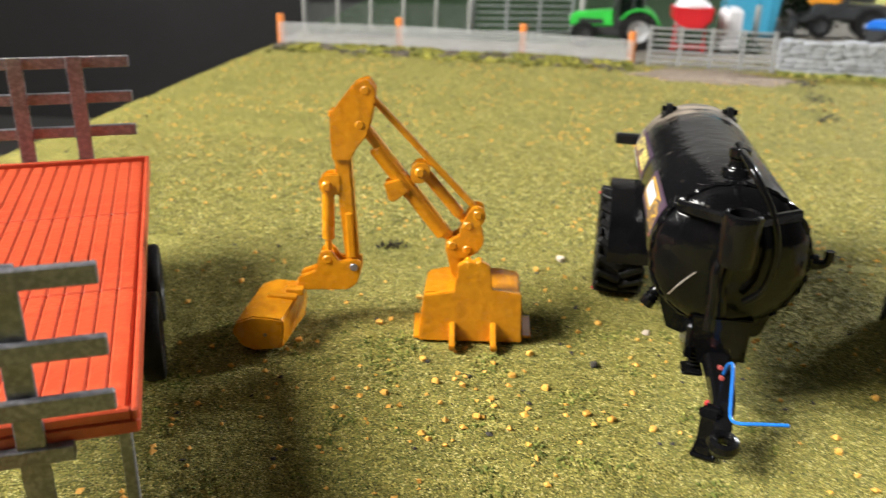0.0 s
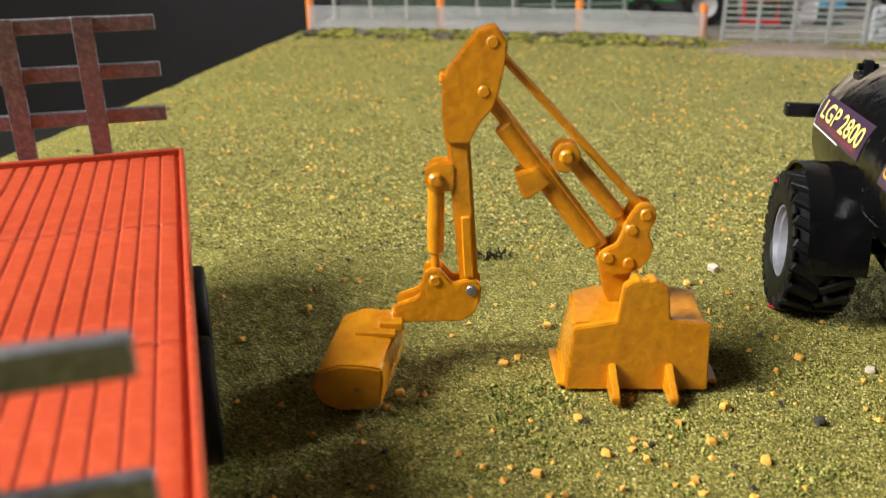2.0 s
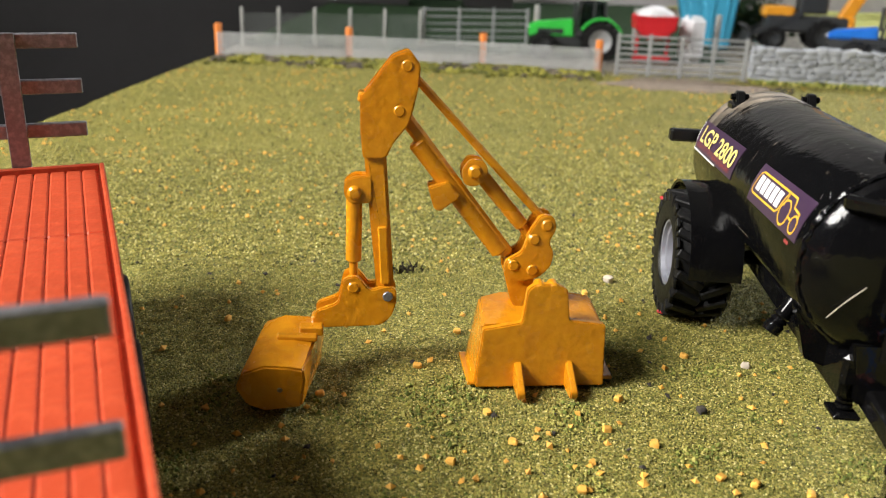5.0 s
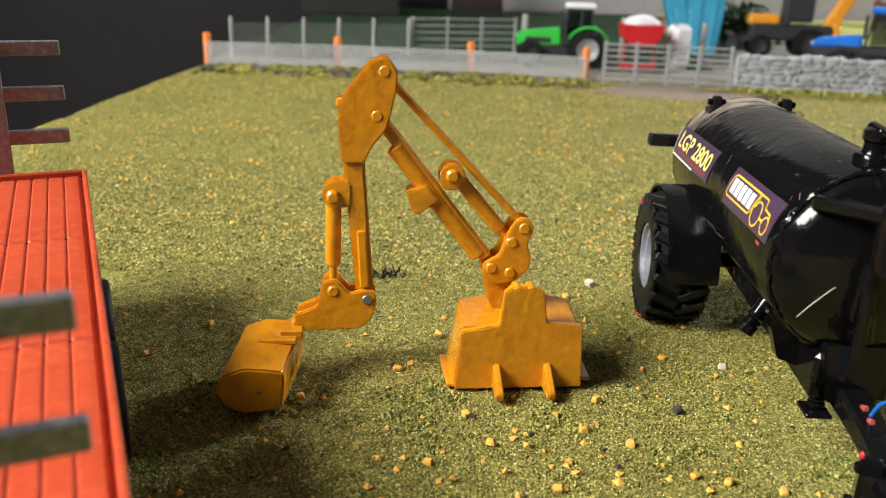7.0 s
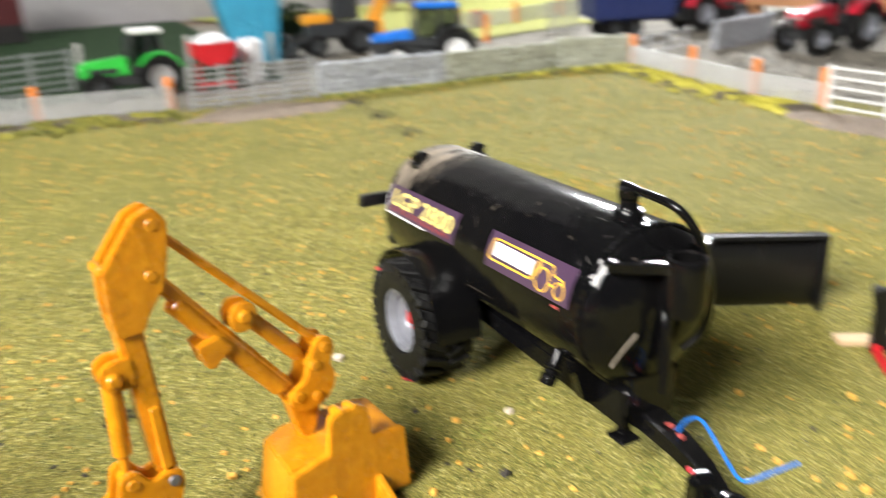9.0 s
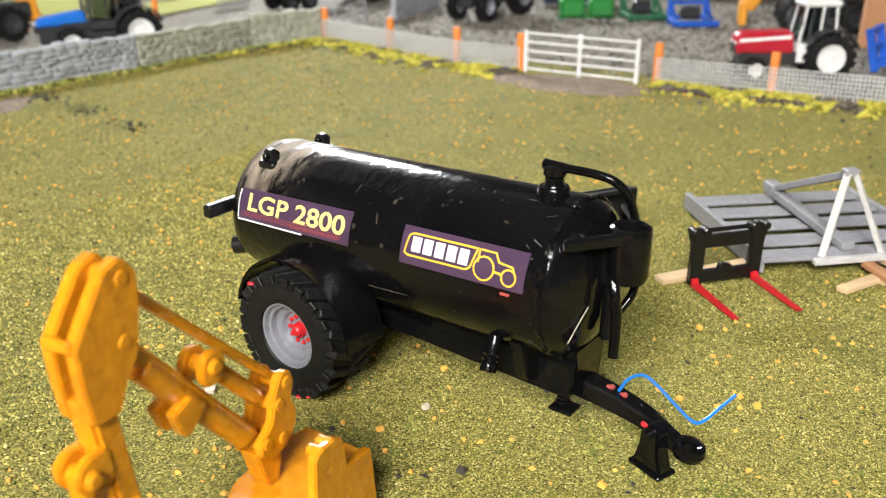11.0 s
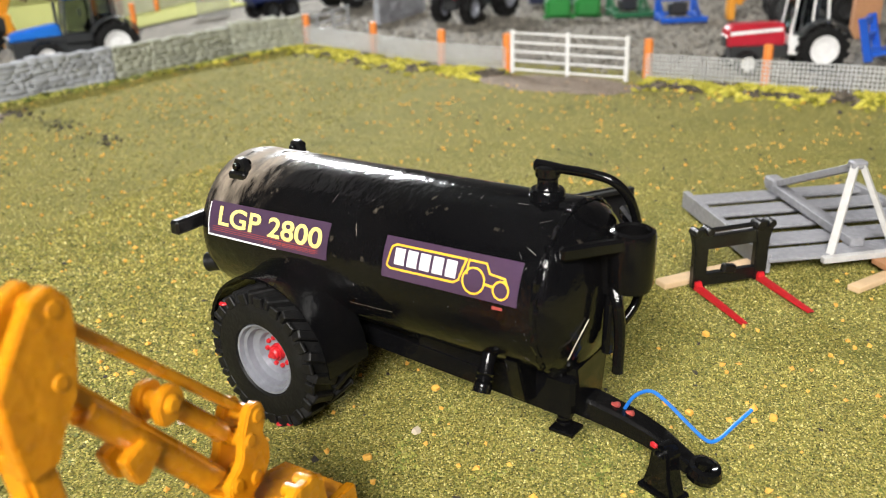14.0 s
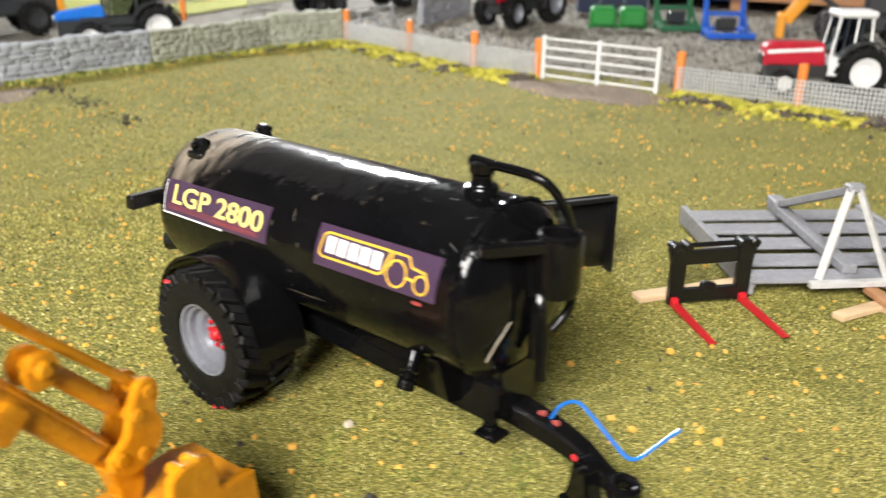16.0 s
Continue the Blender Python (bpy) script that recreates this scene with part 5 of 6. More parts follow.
    for sy in (-1, 1):
        fd = bmesh.new()
        rings = []
        for k in range(13):
            a = radians(20 + 130 * k / 12)
            rings.append([fd.verts.new(((2.6 + r * math.cos(a)) * s, yy * s, (2.7 + r * math.sin(a)) * s)) for r, yy in ((2.9, sy * 1.5), (2.9, sy * 3.0), (3.08, sy * 3.0), (3.08, sy * 1.5))])
        for p, q in zip(rings, rings[1:]):
            for j in range(4):
                fd.faces.new((p[j], p[(j + 1) % 4], q[(j + 1) % 4], q[j]))
        fd.faces.new(rings[0])
        fd.faces.new(rings[-1][::-1])
        part("mudguard", fd, guard or paint, ob)
        wheel(ob, at(2.6 * s, sy * 2.35 * s, 2.7 * s, rz=90 if sy < 0 else -90), 2.7 * s, 1.5 * s, rim, None, 14, label="")
        wheel(ob, at(-5.2 * s, sy * 2.1 * s, fr * s, rz=90 if sy < 0 else -90), fr * s, 1.2 * s, front_rim or rim, None, 12, label="")
        part("mirror", box(bmesh.new(), g(-0.9, sy * 2.1, 6.6), g(0.15, 0.6, 0.9), bev=0.04), M_CABIN, ob)
    part("front_axle", rod(bmesh.new(), g(-5.2, -1.8, 1.85), g(-5.2, 1.8, 1.85), 0.3 * s, 8), M_CABIN, ob)
    part("rear_linkage", box(bmesh.new(), g(4.8, 0, 2.2), g(1.4, 1.6, 1.2), bev=0.1), M_CABIN, ob)
    return ob


tractor("tractor", 22.6, 129.8, -8, M_TGREEN, M_TWHITE, M_GALV, "bright green toy tractor with a white cab roof", 1.02, front_rim=M_CABIN)
tractor("tractor", 65.9, 122.3, -29, M_TBLUE, M_TBLUE, M_TWHITE, "blue toy tractor with white wheel rims behind the wall", 1.14, ahead=2.1, guard=M_CABIN)
tractor("tractor", 92.8, 36.5, -62, M_TRED, M_TWHITE, M_TWHITE, "red and white toy tractor parked beside the netting", 1.05, M_TWHITE, fr=1.35, stripe=M_TWHITE, guard=M_CABIN, square=0.55)
tractor("tractor", 125.4, 93, -5, M_TRED, M_TWHITE, M_RIM, "red toy tractor with grey rims in the gravel yard", 1.42)
tractor("tractor", 136.0, 127.0, 172, M_TRED, M_TWHITE, M_RIM, "dark red toy tractor coupled to a navy trailer", 1.3)

# ---- machines and goods behind the fences ----
TRL = thing("grain_trailer", 117, 130.5, 0, "navy blue toy tipping trailer with black wheels", "trailer", rz=-15)
tb = bmesh.new()
for s in (-1, 1):
    plate(tb, [(-8.5, 3.6), (8.5, 3.6), (9.2, 8.2), (-9.2, 8.2)], s * 3.2 - 0.15, s * 3.2 + 0.15, bev=0.05)
    box(tb, (s * 8.8, 0, 5.9), (0.35, 6.4, 4.6), turn(0, s * 8, 0))
box(tb, (0, 0, 3.7), (17, 6.4, 0.5))
part("tipping_body", tb, M_NAVY, TRL)
for k in range(5):
    for s in (-1, 1):
        part("rib", bar(bmesh.new(), (-7 + 3.5 * k, s * 3.45, 3.7), (-7 + 3.5 * k, s * 3.45, 8.0), 0.4, 0.3, up=(0, 1, 0)), M_NAVY, TRL)
part("load", box(bmesh.new(), (0, 0, 7.3), (16.6, 6.0, 0.8), bev=0.3), M_CABIN, TRL, "dark load")
part("chassis", box(bmesh.new(), (1, 0, 3.0), (16, 2.4, 0.8)), M_NAVY, TRL)
part("number_bar", box(bmesh.new(), (-9.35, 0, 3.9), (0.1, 2.2, 0.5)), M_WHITE, TRL)
for x in (-4.5, -0.2):
    for s in (-1, 1):
        wheel(TRL, at(x, s * 2.8, 1.8, rz=90 if s < 0 else -90), 1.8, 1.3, M_CABIN, None, 14, label="")

LIV = thing("livestock_trailer", 146, 85.5, 0, "navy blue toy livestock trailer with a white roof rim", "trailer", rz=-62)
part("body", box(bmesh.new(), (0, 0, 4.9), (13, 6.4, 8.2), bev=0.2), M_NAVYDARK, LIV)
part("roof", box(bmesh.new(), (0, 0, 9.15), (13.3, 6.7, 0.4), bev=0.15), M_TWHITE, LIV)
for x in (-6.5, -2.2, 2.2, 6.5):
    for s in (-1, 1):
        part("corner_strip", box(bmesh.new(), (x, s * 3.25, 4.9), (0.22, 0.2, 8.2)), M_RIM, LIV)
for y in (-2.0, 2.0):
    part("end_panel", box(bmesh.new(), (6.55, y, 5.2), (0.12, 1.3, 3.2)), M_RIM, LIV)
    part("end_panel", box(bmesh.new(), (-6.55, y, 5.2), (0.12, 1.3, 3.2)), M_RIM, LIV)
for x in (-1.8, 1.8):
    for s in (-1, 1):
        wheel(LIV, at(x, s * 3.0, 1.4, rz=90 if s < 0 else -90), 1.4, 1.0, M_RIM, None, 12, label="")


def implement(name, x, y, rz, paint, label, kind):
    ob = thing(name, x, y, 0, label, "implement", "", rz)
    if kind == "box":
        for dx in (-2.6, 2.4):
            part("tank", box(bmesh.new(), (dx, 0, 2.2), (4.2, 3.6, 3.2), bev=0.5), paint, ob)
        part("frame_bar", bar(bmesh.new(), (-5, 0, 0.6), (5, 0, 0.6), 0.5, 0.5), paint, ob)
        for dx in (-4, 0, 4):
            part("leg", box(bmesh.new(), (dx, 0.6, 0.5), (0.4, 0.4, 1.0)), paint, ob)
    else:
        for dx in (-3, 3):
            part("upright", bar(bmesh.new(), (dx, 0, 0), (dx, 0.6, 6.2), 0.7, 0.6), paint, ob)
            part("arm", bar(bmesh.new(), (dx, 0, 1.0), (dx * 1.1, -5.0, 0.6), 0.7, 0.7), paint, ob)
            part("brace", bar(bmesh.new(), (dx, 0.2, 4.0), (dx, -3.2, 1.0), 0.45, 0.4), paint, ob)
        for z in (1.0, 3.4, 6.0):
            part("cross_bar", bar(bmesh.new(), (-3.3, 0.1 * z, z), (3.3, 0.1 * z, z), 0.5, 0.6), paint, ob)
        part("tooth_bar", bar(bmesh.new(), (-3.8, -5, 0.6), (3.8, -5, 0.6), 0.7, 0.8), paint, ob)
        part("housing", box(bmesh.new(), (0, -1.2, 2.0), (3.0, 2.0, 2.0), bev=0.3), M_CABIN, ob)
    return ob


implement("seed_box", 127.8, 76.3, -60, M_IGREEN, "green toy twin hopper standing on gravel", "box")
implement("loader_frame", 136.2, 69.8, -50, M_IGREEN2, "dark green toy loader frame standing on gravel", "frame")
implement("loader_frame", 132.4, 60, -58, M_IBLUE, "blue toy loader frame standing on gravel", "frame")
BF = thing("pallet_forks", 103.3, 28.6, 0, "bright blue toy pallet forks lying tilted on gravel", "pallet forks", rz=172)
for x in (-2.5, 2.5):
    part("upright", bar(bmesh.new(), (x, 0.5, 0.2), (x, -0.9, 5.2), 0.6, 0.9), M_IBLUE, BF)
for z in (1.0, 2.8, 4.7):
    part("cross_bar", bar(bmesh.new(), (-2.5, 0.5 - 0.28 * z, z), (2.5, 0.5 - 0.28 * z, z), 0.5, 0.8), M_IBLUE, BF)
for x in (-2.0, -0.7, 0.7, 2.0):
    part("tine", bar(bmesh.new(), (x, 0.3, 0.9), (x, 8.2, 3.0), 0.9, 0.6), M_IBLUE, BF)
part("tip_bar", bar(bmesh.new(), (-2.4, 7.6, 2.6), (2.4, 7.6, 2.6), 0.5, 0.4), M_IBLUE, BF)

LOAD = thing("wheeled_loader", 134, 41, 0, "yellow toy telescopic loader with black tyres", "loader", rz=-75)
part("chassis", box(bmesh.new(), (2.5, 0, 3.6), (14, 4.6, 2.6), bev=0.4), M_CABIN, LOAD)
cabp = part("cab", box(bmesh.new(), (3.4, -0.6, 7.8), (4.6, 4.0, 6.0), bev=0.4), M_CABIN, LOAD)
part("cab_roof", box(bmesh.new(), (3.4, -0.6, 11.1), (4.8, 4.2, 0.7), bev=0.2), M_JCB, cabp)
part("engine_cover", box(bmesh.new(), (8.6, 0, 7.4), (4.6, 4.4, 5.0), bev=0.6), M_JCB, LOAD)
part("lift_arm", bar(bmesh.new(), (-3.2, 2.6, 13.0), (-9.5, 2.6, 3.2), 1.2, 1.6, bev=0.15), M_JCB, LOAD)
part("upper_arm", bar(bmesh.new(), (3.6, 2.6, 12.2), (-3.4, 2.6, 12.9), 1.2, 1.5, bev=0.15), M_JCB, LOAD)
part("lift_arm", bar(bmesh.new(), (-3.2, -3.0, 13.0), (-9.5, -1.2, 3.2), 1.2, 1.6, bev=0.15), M_JCB, LOAD)
part("upper_arm", bar(bmesh.new(), (3.6, -3.0, 12.2), (-3.4, -3.0, 12.9), 1.2, 1.5, bev=0.15), M_JCB, LOAD)
part("lift_ram", rod(bmesh.new(), (0, 2.6, 3.8), (-4.5, 2.6, 6.6), 0.4, 10), M_CABIN, LOAD)
part("carriage", box(bmesh.new(), (-10.2, 0.6, 2.4), (1.2, 5.4, 3.6), bev=0.2), M_JCB, LOAD)
for x in (-2.6, 6.6):
    for s in (-1, 1):
        wheel(LOAD, at(x, s * 3.0, 2.6, rz=90 if s < 0 else -90), 2.6, 1.7, M_CABIN, None, 14, label="")

DIG = thing("backhoe_loader", 63.4, 147.6, 0, "yellow toy backhoe loader with a black cab", "digger", rz=-12)
part("body", box(bmesh.new(), (0, 0, 4.2), (13, 4.2, 2.6), bev=0.4), M_CABIN, DIG)
part("bonnet", box(bmesh.new(), (-4.6, 0, 6.0), (5.2, 3.6, 1.8), bev=0.5), M_JCB, DIG)
cb = part("cab", box(bmesh.new(), (0.6, 0, 8.4), (4.4, 4.0, 5.0), bev=0.3), M_CABIN, DIG)
part("cab_roof", box(bmesh.new(), (0.6, 0, 11.2), (4.8, 4.2, 0.7), bev=0.2), M_STICK, cb)
part("boom", bar(bmesh.new(), (5.5, 0, 4.5), (9.0, 0, 11.5), 1.8, 2.0, bev=0.2), M_JCB, DIG)
part("dipper", bar(bmesh.new(), (9.2, 0, 11.4), (6.5, 0, 15.5), 1.6, 1.7, bev=0.2), M_JCB, DIG)
part("kingpost", box(bmesh.new(), (6.6, 0, 4.0), (1.2, 4.2, 3.4), bev=0.2), M_JCB, DIG)
for s in (-1, 1):
    part("stabiliser", bar(bmesh.new(), (6.6, s * 2.4, 4.6), (7.2, s * 3.4, 0.2), 0.6, 0.7), M_JCB, DIG)
    part("loader_arm", bar(bmesh.new(), (-1.0, s * 1.9, 6.0), (-8.6, s * 1.9, 2.4), 0.7, 0.9), M_CABIN, DIG)
    wheel(DIG, at(2.6, s * 2.4, 2.6, rz=90 if s < 0 else -90), 2.6, 1.6, M_CABIN, None, 14, label="")
    wheel(DIG, at(-5.0, s * 2.2, 1.9, rz=90 if s < 0 else -90), 1.9, 1.2, M_CABIN, None, 12, label="")
part("front_shovel", plate(bmesh.new(), [(-9, 0.3), (-11.4, 0.3), (-11.2, 0.7), (-9.6, 1.0), (-9.2, 2.6), (-10.0, 3.6), (-9.4, 3.8), (-8.6, 2.4)], -3.4, 3.4), M_CABIN, DIG)

SPR = thing("fertiliser_spreader", 32.4, 127.5, 0, "red toy fertiliser spreader filled with white", "spreader", rz=-5)
hp = plate(bmesh.new(), round_outline([(-1.4, 3.8), (1.4, 3.8), (3.3, 5.2), (3.5, 7.2), (-3.5, 7.2), (-3.3, 5.2)], 0.25), -2.8, 2.8, bev=0.3)
part("hopper", hp, M_RED, SPR)
ld = ball(bmesh.new(), (0, 0, 7.2), 3.2, 0.42, 16)
for v in ld.verts:
    v.co.y *= 0.8
    v.co += 0.35 * noise.noise_vector(v.co * 0.6)
part("load", ld, M_BAG, SPR, "heaped white load")
for x in (-2.6, 2.6):
    part("stand", bar(bmesh.new(), (x, 0, 0), (x, 0, 4.2), 0.5, 0.5), M_RED, SPR)
part("base_bar", bar(bmesh.new(), (-3.2, 0, 0.8), (3.2, 0, 0.8), 0.6, 0.6), M_RED, SPR)
SPR.scale = (0.82, 0.82, 0.9)
SACK = thing("bulk_bag", 38.6, 129.5, 0, "white toy bulk sack on the ground behind the gate", "sack", rz=8)
sk = box(bmesh.new(), (0, 0, 3.2), (3.0, 3.2, 6.4), bev=0.7)
part("sack", sk, M_BAG, SACK)
for s in (-1, 1):
    part("loop", tube(bmesh.new(), [(s * 1.1, -1.0, 6.2), (s * 1.1, -0.6, 8.0), (s * 1.1, 0.6, 8.0), (s * 1.1, 1.0, 6.2)], 0.2, 6), M_TEAL, SACK)
TNK = thing("water_tank", 47.2, 150, 0, "tall light blue plastic tank behind the yard", "tank", rz=-14)
part("shell", plate(bmesh.new(), round_outline([(-2.2, 0.0), (4.2, 0.0), (5.2, 13.0), (-5.4, 13.6), (-5.2, 9.6)], 0.4), -4, 4, bev=0.3), M_TEAL, TNK)
for x in (-1.2, 1.0, 3.0):
    part("rib", bar(bmesh.new(), (x, -4.1, 0.6), (x * 1.3 - 0.4, -4.1, 12.4), 0.3, 0.5, up=(1, 0, 0)), M_TEAL, TNK)
RODM = thing("red_marker", 17.3, 134, 0, "thin red marker rod behind the netting", "marker")
part("rod", rod(bmesh.new(), (0, 0, 0), (0, 0, 4.6), 0.3, 8), M_RED, RODM)
BUSH = thing("bush", 62, 165, 0, "small dark green brown model bush", "bush")
bv, bf = [], []
for k in range(900):
    d = Vector((random.gauss(0, 1), random.gauss(0, 1), random.gauss(0, 1))).normalized() * random.uniform(2.5, 6.2)
    c = Vector((d.x * 1.3, d.y, abs(d.z) * 1.2 + 0.6))
    for j in range(2):
        t = [c + Vector((random.uniform(-0.8, 0.8), random.uniform(-0.8, 0.8), random.uniform(-0.6, 0.6))) for _ in range(3)]
        bf.append((len(bv), len(bv) + 1, len(bv) + 2))
        bv += [tuple(p) for p in t]
crown = from_arrays("foliage", bv, bf, M_DARKTURF)
crown.parent = BUSH
part("stem", rod(bmesh.new(), (0, 0, 0), (0.2, 0.1, 3.0), 0.5, 8, 0.25), M_WOOD, BUSH)

# shelf boxes against the dark wall, timber and raised deck beyond the yard
for x, w, h, mt, lab in ((-12, 22, 14, M_DIMBLACK, "black crate standing at the back of the board"), (17.4, 11, 3.6, M_DIMBLACK, "shallow black crate under a dark red one"), (17.4, 10.7, 9, M_DIMRED, "dark red crate stacked on a shallow black crate")):
    ob = thing("crate", x, 212, 3.9 if mt is M_DIMRED else 0.3, lab, "crate")
    cr = bmesh.new()
    for s in (-1, 1):
        box(cr, (s * (w / 2 - 0.4), 0, h / 2), (0.8, 10, h))
        box(cr, (0, s * 4.7, h / 2), (w - 1.6, 0.6, h))
    box(cr, (0, 0, 0.5), (w - 1.6, 8.8, 0.8))
    part("shell", cr, mt, ob)
    part("slat", box(bmesh.new(), (0, -5.1, h * 0.7), (w, 0.3, 1.2)), M_DIMBLACK, ob)
DECK = thing("raised_deck", 205, 70, 0, "raised wooden deck with a dull green top", "deck", rz=3)
part("top", box(bmesh.new(), (0, 0, 7.2), (70, 150, 0.6)), M_DECK, DECK)
part("front_beam", box(bmesh.new(), (-35.6, 0, 4.6), (1.2, 150, 4.6)), M_WOOD, DECK)
for y in (-70, -35, 0, 35, 70):
    part("block", box(bmesh.new(), (-33, y, 3.4), (3, 3, 6.8)), M_WOOD, DECK)
PLK = thing("wooden_post", 120.8, 30.6, 0, "upright orange brown wooden plank in the yard", "plank", rz=-62)
part("board", box(bmesh.new(), (0, 0, 7.5), (3.6, 1.2, 15.0)), M_WOOD, PLK)
PEN = thing("cattle_pen", 127, 20.5, 0, "small metal pen with rails beside the plank", "pen", rz=-62)
for z in (2.0, 5.0, 8.0, 11.0):
    part("rail", bar(bmesh.new(), (-2, 0, z), (13, 0, z), 0.3, 0.5), M_GALV, PEN)
for x in (-1.6, 5.5, 12.6):
    part("stile", bar(bmesh.new(), (x, 0, 0), (x, 0, 12), 0.4, 0.4), M_GALV, PEN)
BALE = thing("yellow_box", 130, 15.0, 0, "pale yellow green box inside the pen", "box", rz=-62)
part("body", box(bmesh.new(), (0, 0, 3.2), (9, 5, 6.4), bev=0.3), M_PALETURF, BALE)
CRT = thing("timber_stack", 222, 221, 0.3, "pale pine timber pallet leaning at the far wall", "pallet", rz=0)
for k in range(4):
    part("slat", box(bmesh.new(), (0, 0, 8 + 2.3 * k), (36, 1.0, 1.9)), M_STICK, CRT)
for x in (-16, 0, 16):
    part("upright", box(bmesh.new(), (x, 0.9, 8), (1.4, 0.8, 16)), M_STICK, CRT)

CUL = thing("cultivator", 124, 213, 0.3, "dull red brown toy cultivator frame on the far field", "cultivator", rz=-38)
for z in (5.0, 10.0, 15.0):
    part("cross_bar", bar(bmesh.new(), (-9, 0, z), (9, 0, z), 1.0, 1.2), M_RUST, CUL)
for x in (-8, -2.5, 3, 8):
    part("upright", bar(bmesh.new(), (x, 0.2, 0), (x, 0.6, 17), 1.0, 1.0), M_RUST, CUL)
    part("tine", bar(bmesh.new(), (x, -0.5, 5), (x + 1.0, -5, 0.4), 0.7, 0.9), M_RUST, CUL)
part("basket", box(bmesh.new(), (5.5, -2.5, 5.0), (8.5, 4.0, 5.5), bev=0.5), M_DEBRIS, CUL, "dark roller basket")

# ---- loose bits on the grass ----
rng = np.random.default_rng(5)


def ico_cloud(spots, sizes, seed, flat=0.7):
    """Small six-cornered grains at the given spots."""
    g = np.random.default_rng(seed)
    n = len(spots)
    shape = np.array([(1, 0, 0), (-1, 0, 0), (0, 1, 0), (0, -1, 0), (0, 0, 1), (0, 0, -1)], float)
    tri = np.array([(0, 2, 4), (2, 1, 4), (1, 3, 4), (3, 0, 4), (2, 0, 5), (1, 2, 5), (3, 1, 5), (0, 3, 5)])
    v = shape[None] * g.uniform(0.55, 1.25, (n, 6, 1)) * sizes[:, None, None]
    a = g.uniform(0, 2 * np.pi, n)
    b = g.uniform(-0.9, 0.9, n)
    c, s, cb, sb = np.cos(a), np.sin(a), np.cos(b), np.sin(b)
    x, y, z = v[..., 0], v[..., 1], v[..., 2] * flat
    x, z = x * cb[:, None] + z * sb[:, None], -x * sb[:, None] + z * cb[:, None]
    v = np.stack([x * c[:, None] - y * s[:, None], x * s[:, None] + y * c[:, None], z], -1) + spots[:, None, :]
    f = tri[None] + 6 * np.arange(n)[:, None, None]
    return v.reshape(-1, 3), f.reshape(-1, 3)


def in_field(n, x0, x1, y0, y1, g):
    xy = np.stack([g.uniform(x0, x1, n), g.uniform(y0, y1, n)], 1)
    left = -49 + (xy[:, 1] + 30) / 152.5 * 21 + 0.4
    return xy[xy[:, 0] > left]


def on_field(xy, dz=0.0):
    return np.array([(x, y, field_z(x, y) + dz) for x, y in xy])


# flock: fine where the camera is near, coarser beyond
for seed, count, area, lo, hi in ((1, 150000, (-16, 24, 20, 50), 0.02, 0.058), (2, 85000, (-30, 40, 49, 73), 0.04, 0.115), (3, 36000, (22, 46, 14, 48), 0.028, 0.075), (4, 24000, (-32, 84, 72, 120), 0.05, 0.13)):
    g = np.random.default_rng(seed)
    spots = on_field(in_field(count, *area, g), 0.02)
    v, f = ico_cloud(spots, g.uniform(lo, hi, len(spots)), seed, 0.95)
    tagged(from_arrays("flock_grains", v, f, M_GRAIN), "fine olive and yellow flock grains covering the field", "grass", "", "stuff")
g = np.random.default_rng(9)
xy = in_field(7000, -44, 80, 14, 112, g)
keep = np.array([noise.noise(Vector((x / 9, y / 9, 4))) + random.uniform(-0.5, 0.6) > 0.12 for x, y in xy])
spots = on_field(xy[keep], 0.07)
v, f = ico_cloud(spots, g.uniform(0.09, 0.2, len(spots)), 10, 0.8)
tagged(from_arrays("scattered_crumbs", v, f, M_CRUMB), "orange yellow crumbs strewn over the grass", "crumbs", "", "stuff")
xy = in_field(900, -44, 80, 14, 112, g)
spots = on_field(xy, 0.05)
v, f = ico_cloud(spots, g.uniform(0.06, 0.2, len(spots)), 11, 0.5)
tagged(from_arrays("dark_bits", v, f, M_DEBRIS), "dark crumbs of earth strewn over the grass", "debris", "", "stuff")
# green moss between the crumbs, thickest in a clump in front of the backhoe
g = np.random.default_rng(33)
xy = in_field(22000, -14, 16, 18, 40, g)
keep = np.array([noise.noise(Vector((x / 2.2, y / 2.2, 6))) + 0.5 * noise.noise(Vector((x / 0.7, y / 0.7, 2))) + 0.9 * math.exp(-((x + 2.2) / 2.0) ** 2 - ((y - 35.4) / 1.4) ** 2) > 0.36 for x, y in xy])
spots = on_field(xy[keep], 0.05)
v, f = ico_cloud(spots, g.uniform(0.035, 0.11, len(spots)), 34, 0.9)
tagged(from_arrays("green_moss", v, f, M_MOSSGREEN), "small tufts of green moss in the flock", "moss", "", "stuff")
# green growth along the foot of the stone panels
t = g.uniform(0, 1, 1500)
xy = np.stack([41 + 48.5 * t, 112.2 - 5.6 * t - 2.6 * np.maximum(t - 0.77, 0) * 4.3 * 0.75 - np.abs(g.normal(0, 0.45, 1500))], 1)
spots = on_field(xy, 0.1)
v, f = ico_cloud(spots, g.uniform(0.12, 0.5, 1500), 35, 0.9)
tagged(from_arrays("wall_foot_moss", v, f, M_MOSSGREEN), "green moss growing along the stone panels", "moss", "", "stuff")
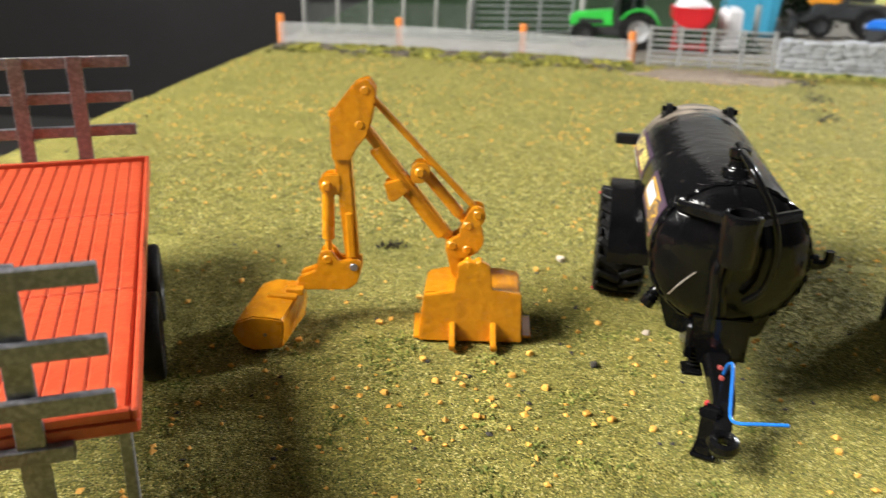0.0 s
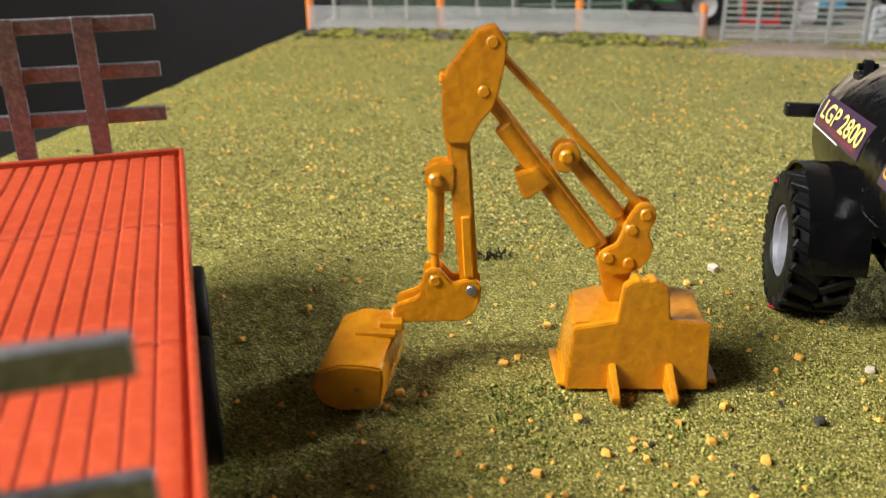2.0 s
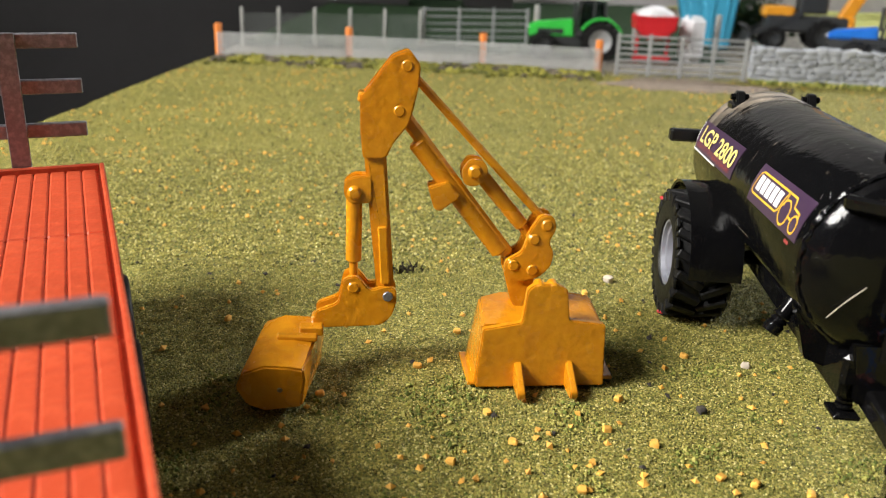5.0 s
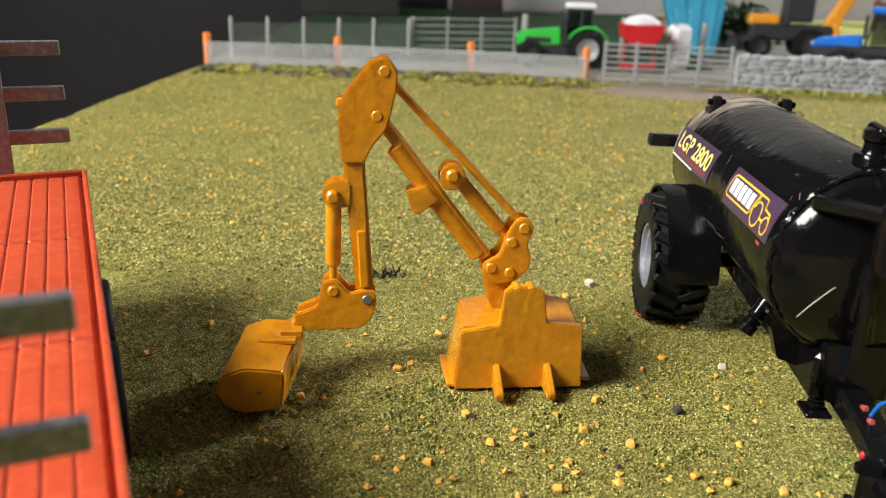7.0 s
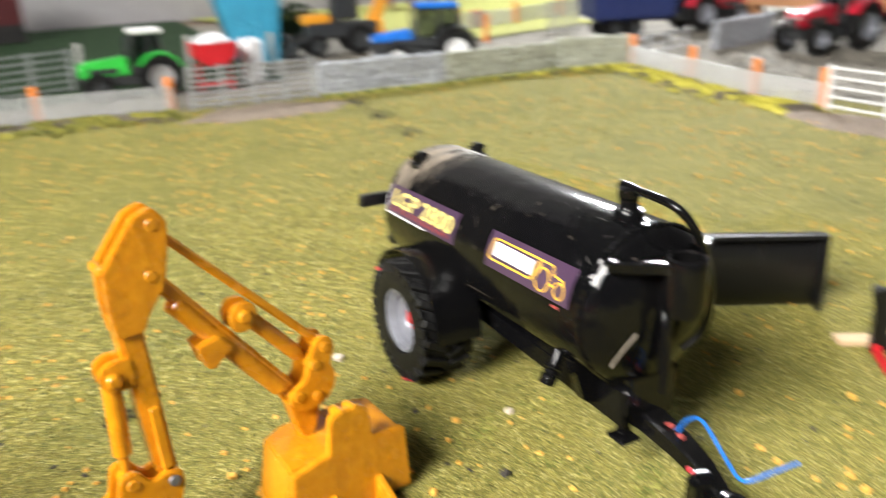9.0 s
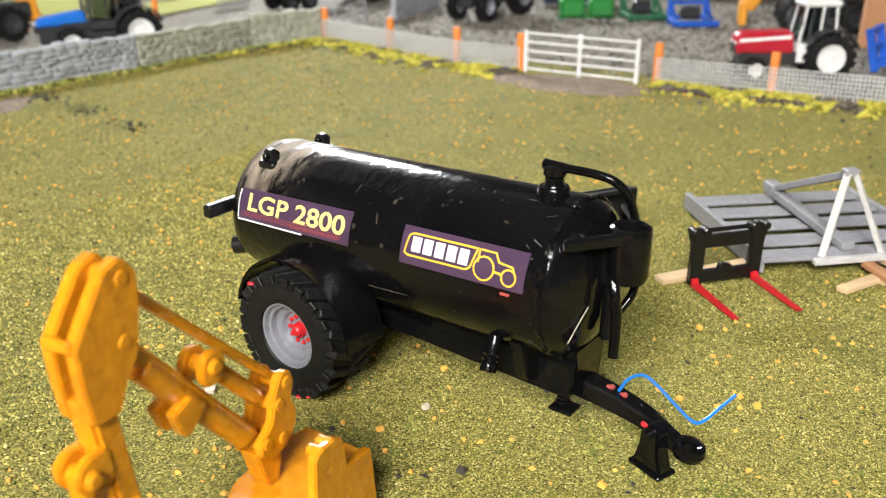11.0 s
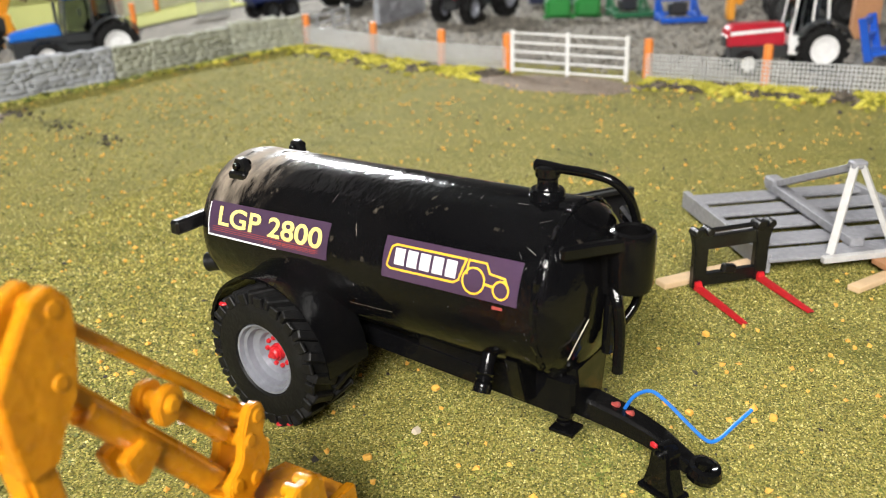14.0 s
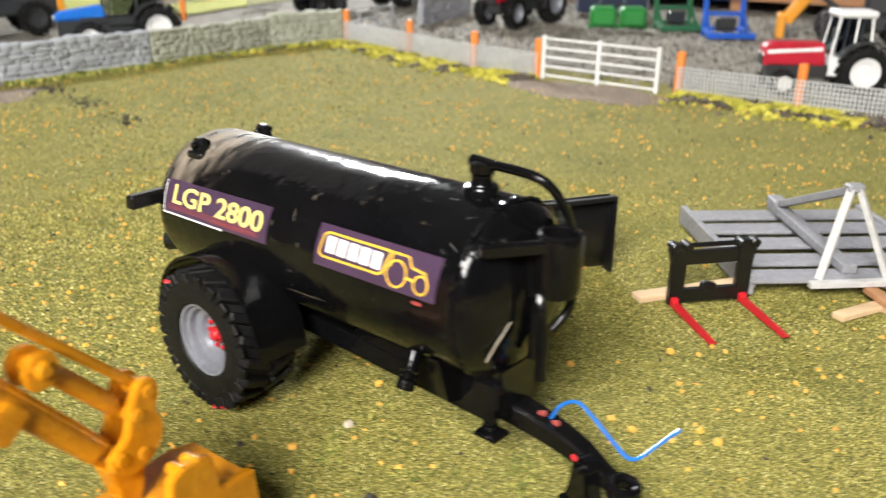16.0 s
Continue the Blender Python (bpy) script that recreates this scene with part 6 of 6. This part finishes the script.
# verges of earth and yellow moss under the fences
g = np.random.default_rng(12)
lines = [(BACK[0], BACK[3], 2.4, 2600), ((90, 104), (82.3, 76), 2.4, 1900), ((82.3, 76), (81.5, 67), 2.2, 700), ((82.4, 50), (82.8, -5), 2.8, 3000), ((40, 112), (90, 104), 0.3, 120)]
pts = []
for p, q, w, n in lines:
    t = g.uniform(0, 1, n)[:, None]
    off = np.abs(g.normal(0, 1, n))[:, None] * w
    d = np.array(q, float) - np.array(p, float)
    nrm = np.array([d[1], -d[0]]) / np.hypot(*d)
    pts.append(np.array(p)[None] + t * d[None] + nrm[None] * (off - 0.6))
xy = np.concatenate(pts)
mossy = np.array([noise.noise(Vector((x / 3.5, y / 3.5, 8))) > -0.12 for x, y in xy])
rear = (xy[:, 1] > 108) | (xy[:, 0] < 60)
for which, size, mt, seed, nm, lab in ((mossy & ~rear, (0.25, 0.75), M_VERGE, 13, "verge_moss", "yellow moss clumps along the yard fence"), (mossy & rear, (0.25, 0.8), M_OLIVE, 17, "verge_moss", "olive moss clumps along the rear fence"), (~mossy, (0.15, 0.6), M_CLOD, 15, "verge_earth", "dark crumbled earth along the fences")):
    spots = on_field(xy[which], 0.12)
    v, f = ico_cloud(spots, g.uniform(*size, len(spots)), seed, 0.6)
    tagged(from_arrays(nm, v, f, mt), lab, "verge", "", "stuff")
# a track of dark clods leading off the far gateway
t = g.choice((0.0, 0.06, 0.12, 0.3, 0.42, 0.5, 0.78, 0.9, 1.0), 150, p=(0.2, 0.15, 0.1, 0.08, 0.1, 0.12, 0.08, 0.09, 0.08))
xy = np.stack([43 - 5 * t + g.normal(0, 0.7, 150), 107.6 - 22 * t + g.normal(0, 0.8, 150)], 1)
spots = on_field(xy, 0.08)
v, f = ico_cloud(spots, g.uniform(0.08, 0.3, 150), 14, 0.5)
tagged(from_arrays("dark_clods", v, f, M_DEBRIS), "dark clods of earth by the gateway", "debris", "", "stuff")
g = np.random.default_rng(21)
xy = np.stack([g.uniform(84, 170, 9000), g.uniform(5, 118, 9000)], 1)
xy = xy[xy[:, 0] > 84 + np.clip((xy[:, 1] - 70) * 0.2, 0, 9)]
v, f = ico_cloud(np.concatenate([xy, np.zeros((len(xy), 1))], 1), g.uniform(0.12, 0.4, len(xy)), 22, 0.6)
tagged(from_arrays("gravel_stones", v, f, grain_shade("gravel_stone", [(0.0, (0.07, 0.064, 0.055)), (0.5, (0.19, 0.175, 0.15)), (1.0, (0.38, 0.35, 0.30))], 300, island=True, dark=(0.1, 0.1, 0.1), dark_share=0.2)), "grey gravel stones of the yard", "gravel", "", "stuff")


def crumb(x, y, s=0.16, material=M_CRUMB, label="small orange crumb lying on the grass", name="crumb"):
    bm = box(bmesh.new(), (0, 0, s * 0.75), (s * 2, s * 1.6, s * 1.5), bev=s * 0.35)
    for v in bm.verts:
        v.co += 0.3 * s * noise.noise_vector(v.co * 9 + Vector((x, y, 0)))
    ob = tagged(new(name, mesh_of(name, bm, material, 40)), label, name, "loose bits on the grass")
    ob.matrix_basis = at(x, y, field_z(x, y) - 0.02, rz=(x * 37 + y * 91) % 180)
    return ob


for x, y in ((9.06, 39.4), (4.49, 33.85), (5.94, 32.9), (5.37, 35.8), (14.4, 39.4), (10.3, 30.2), (-5.9, 36.2), (0.3, 34.9), (1.0, 33.0), (-1.2, 32.0), (7.6, 31.0), (8.6, 30.6), (-10.5, 42.5), (-2.2, 38.3), (17.6, 29.3), (18.6, 26.2), (20.8, 33.5), (24.5, 30.2), (2.9, 30.4), (-0.4, 41.5), (6.2, 46.0)):
    crumb(x, y)
crumb(7.77, 47.7, 0.24, M_CHIP, "pale chip of plaster lying on the grass", "chip")
crumb(8.4, 35.2, 0.2, M_DEBRIS, "dark flake lying on the grass", "flake")
crumb(11.4, 38.6, 0.17, M_CHIP, "pale chip of wood lying on the grass", "chip")
TUFT = thing("dry_tuft", -2.6, 48.5, 0, "small tuft of dark dry moss on the grass", "tuft")
tv, tf = [], []
for k in range(60):
    a, r = random.uniform(0, 6.28), random.uniform(0.1, 1.1)
    c = Vector((r * math.cos(a), 0.5 * r * math.sin(a), 0.05))
    d = Vector((random.uniform(-0.3, 0.3), random.uniform(-0.2, 0.2), random.uniform(0.1, 0.45)))
    w = Vector((0.06, 0.02, 0))
    tf.append((len(tv), len(tv) + 1, len(tv) + 2))
    tv += [tuple(c - w), tuple(c + w), tuple(c + d)]
blades = from_arrays("blades", tv, tf, M_DEBRIS)
blades.parent = TUFT
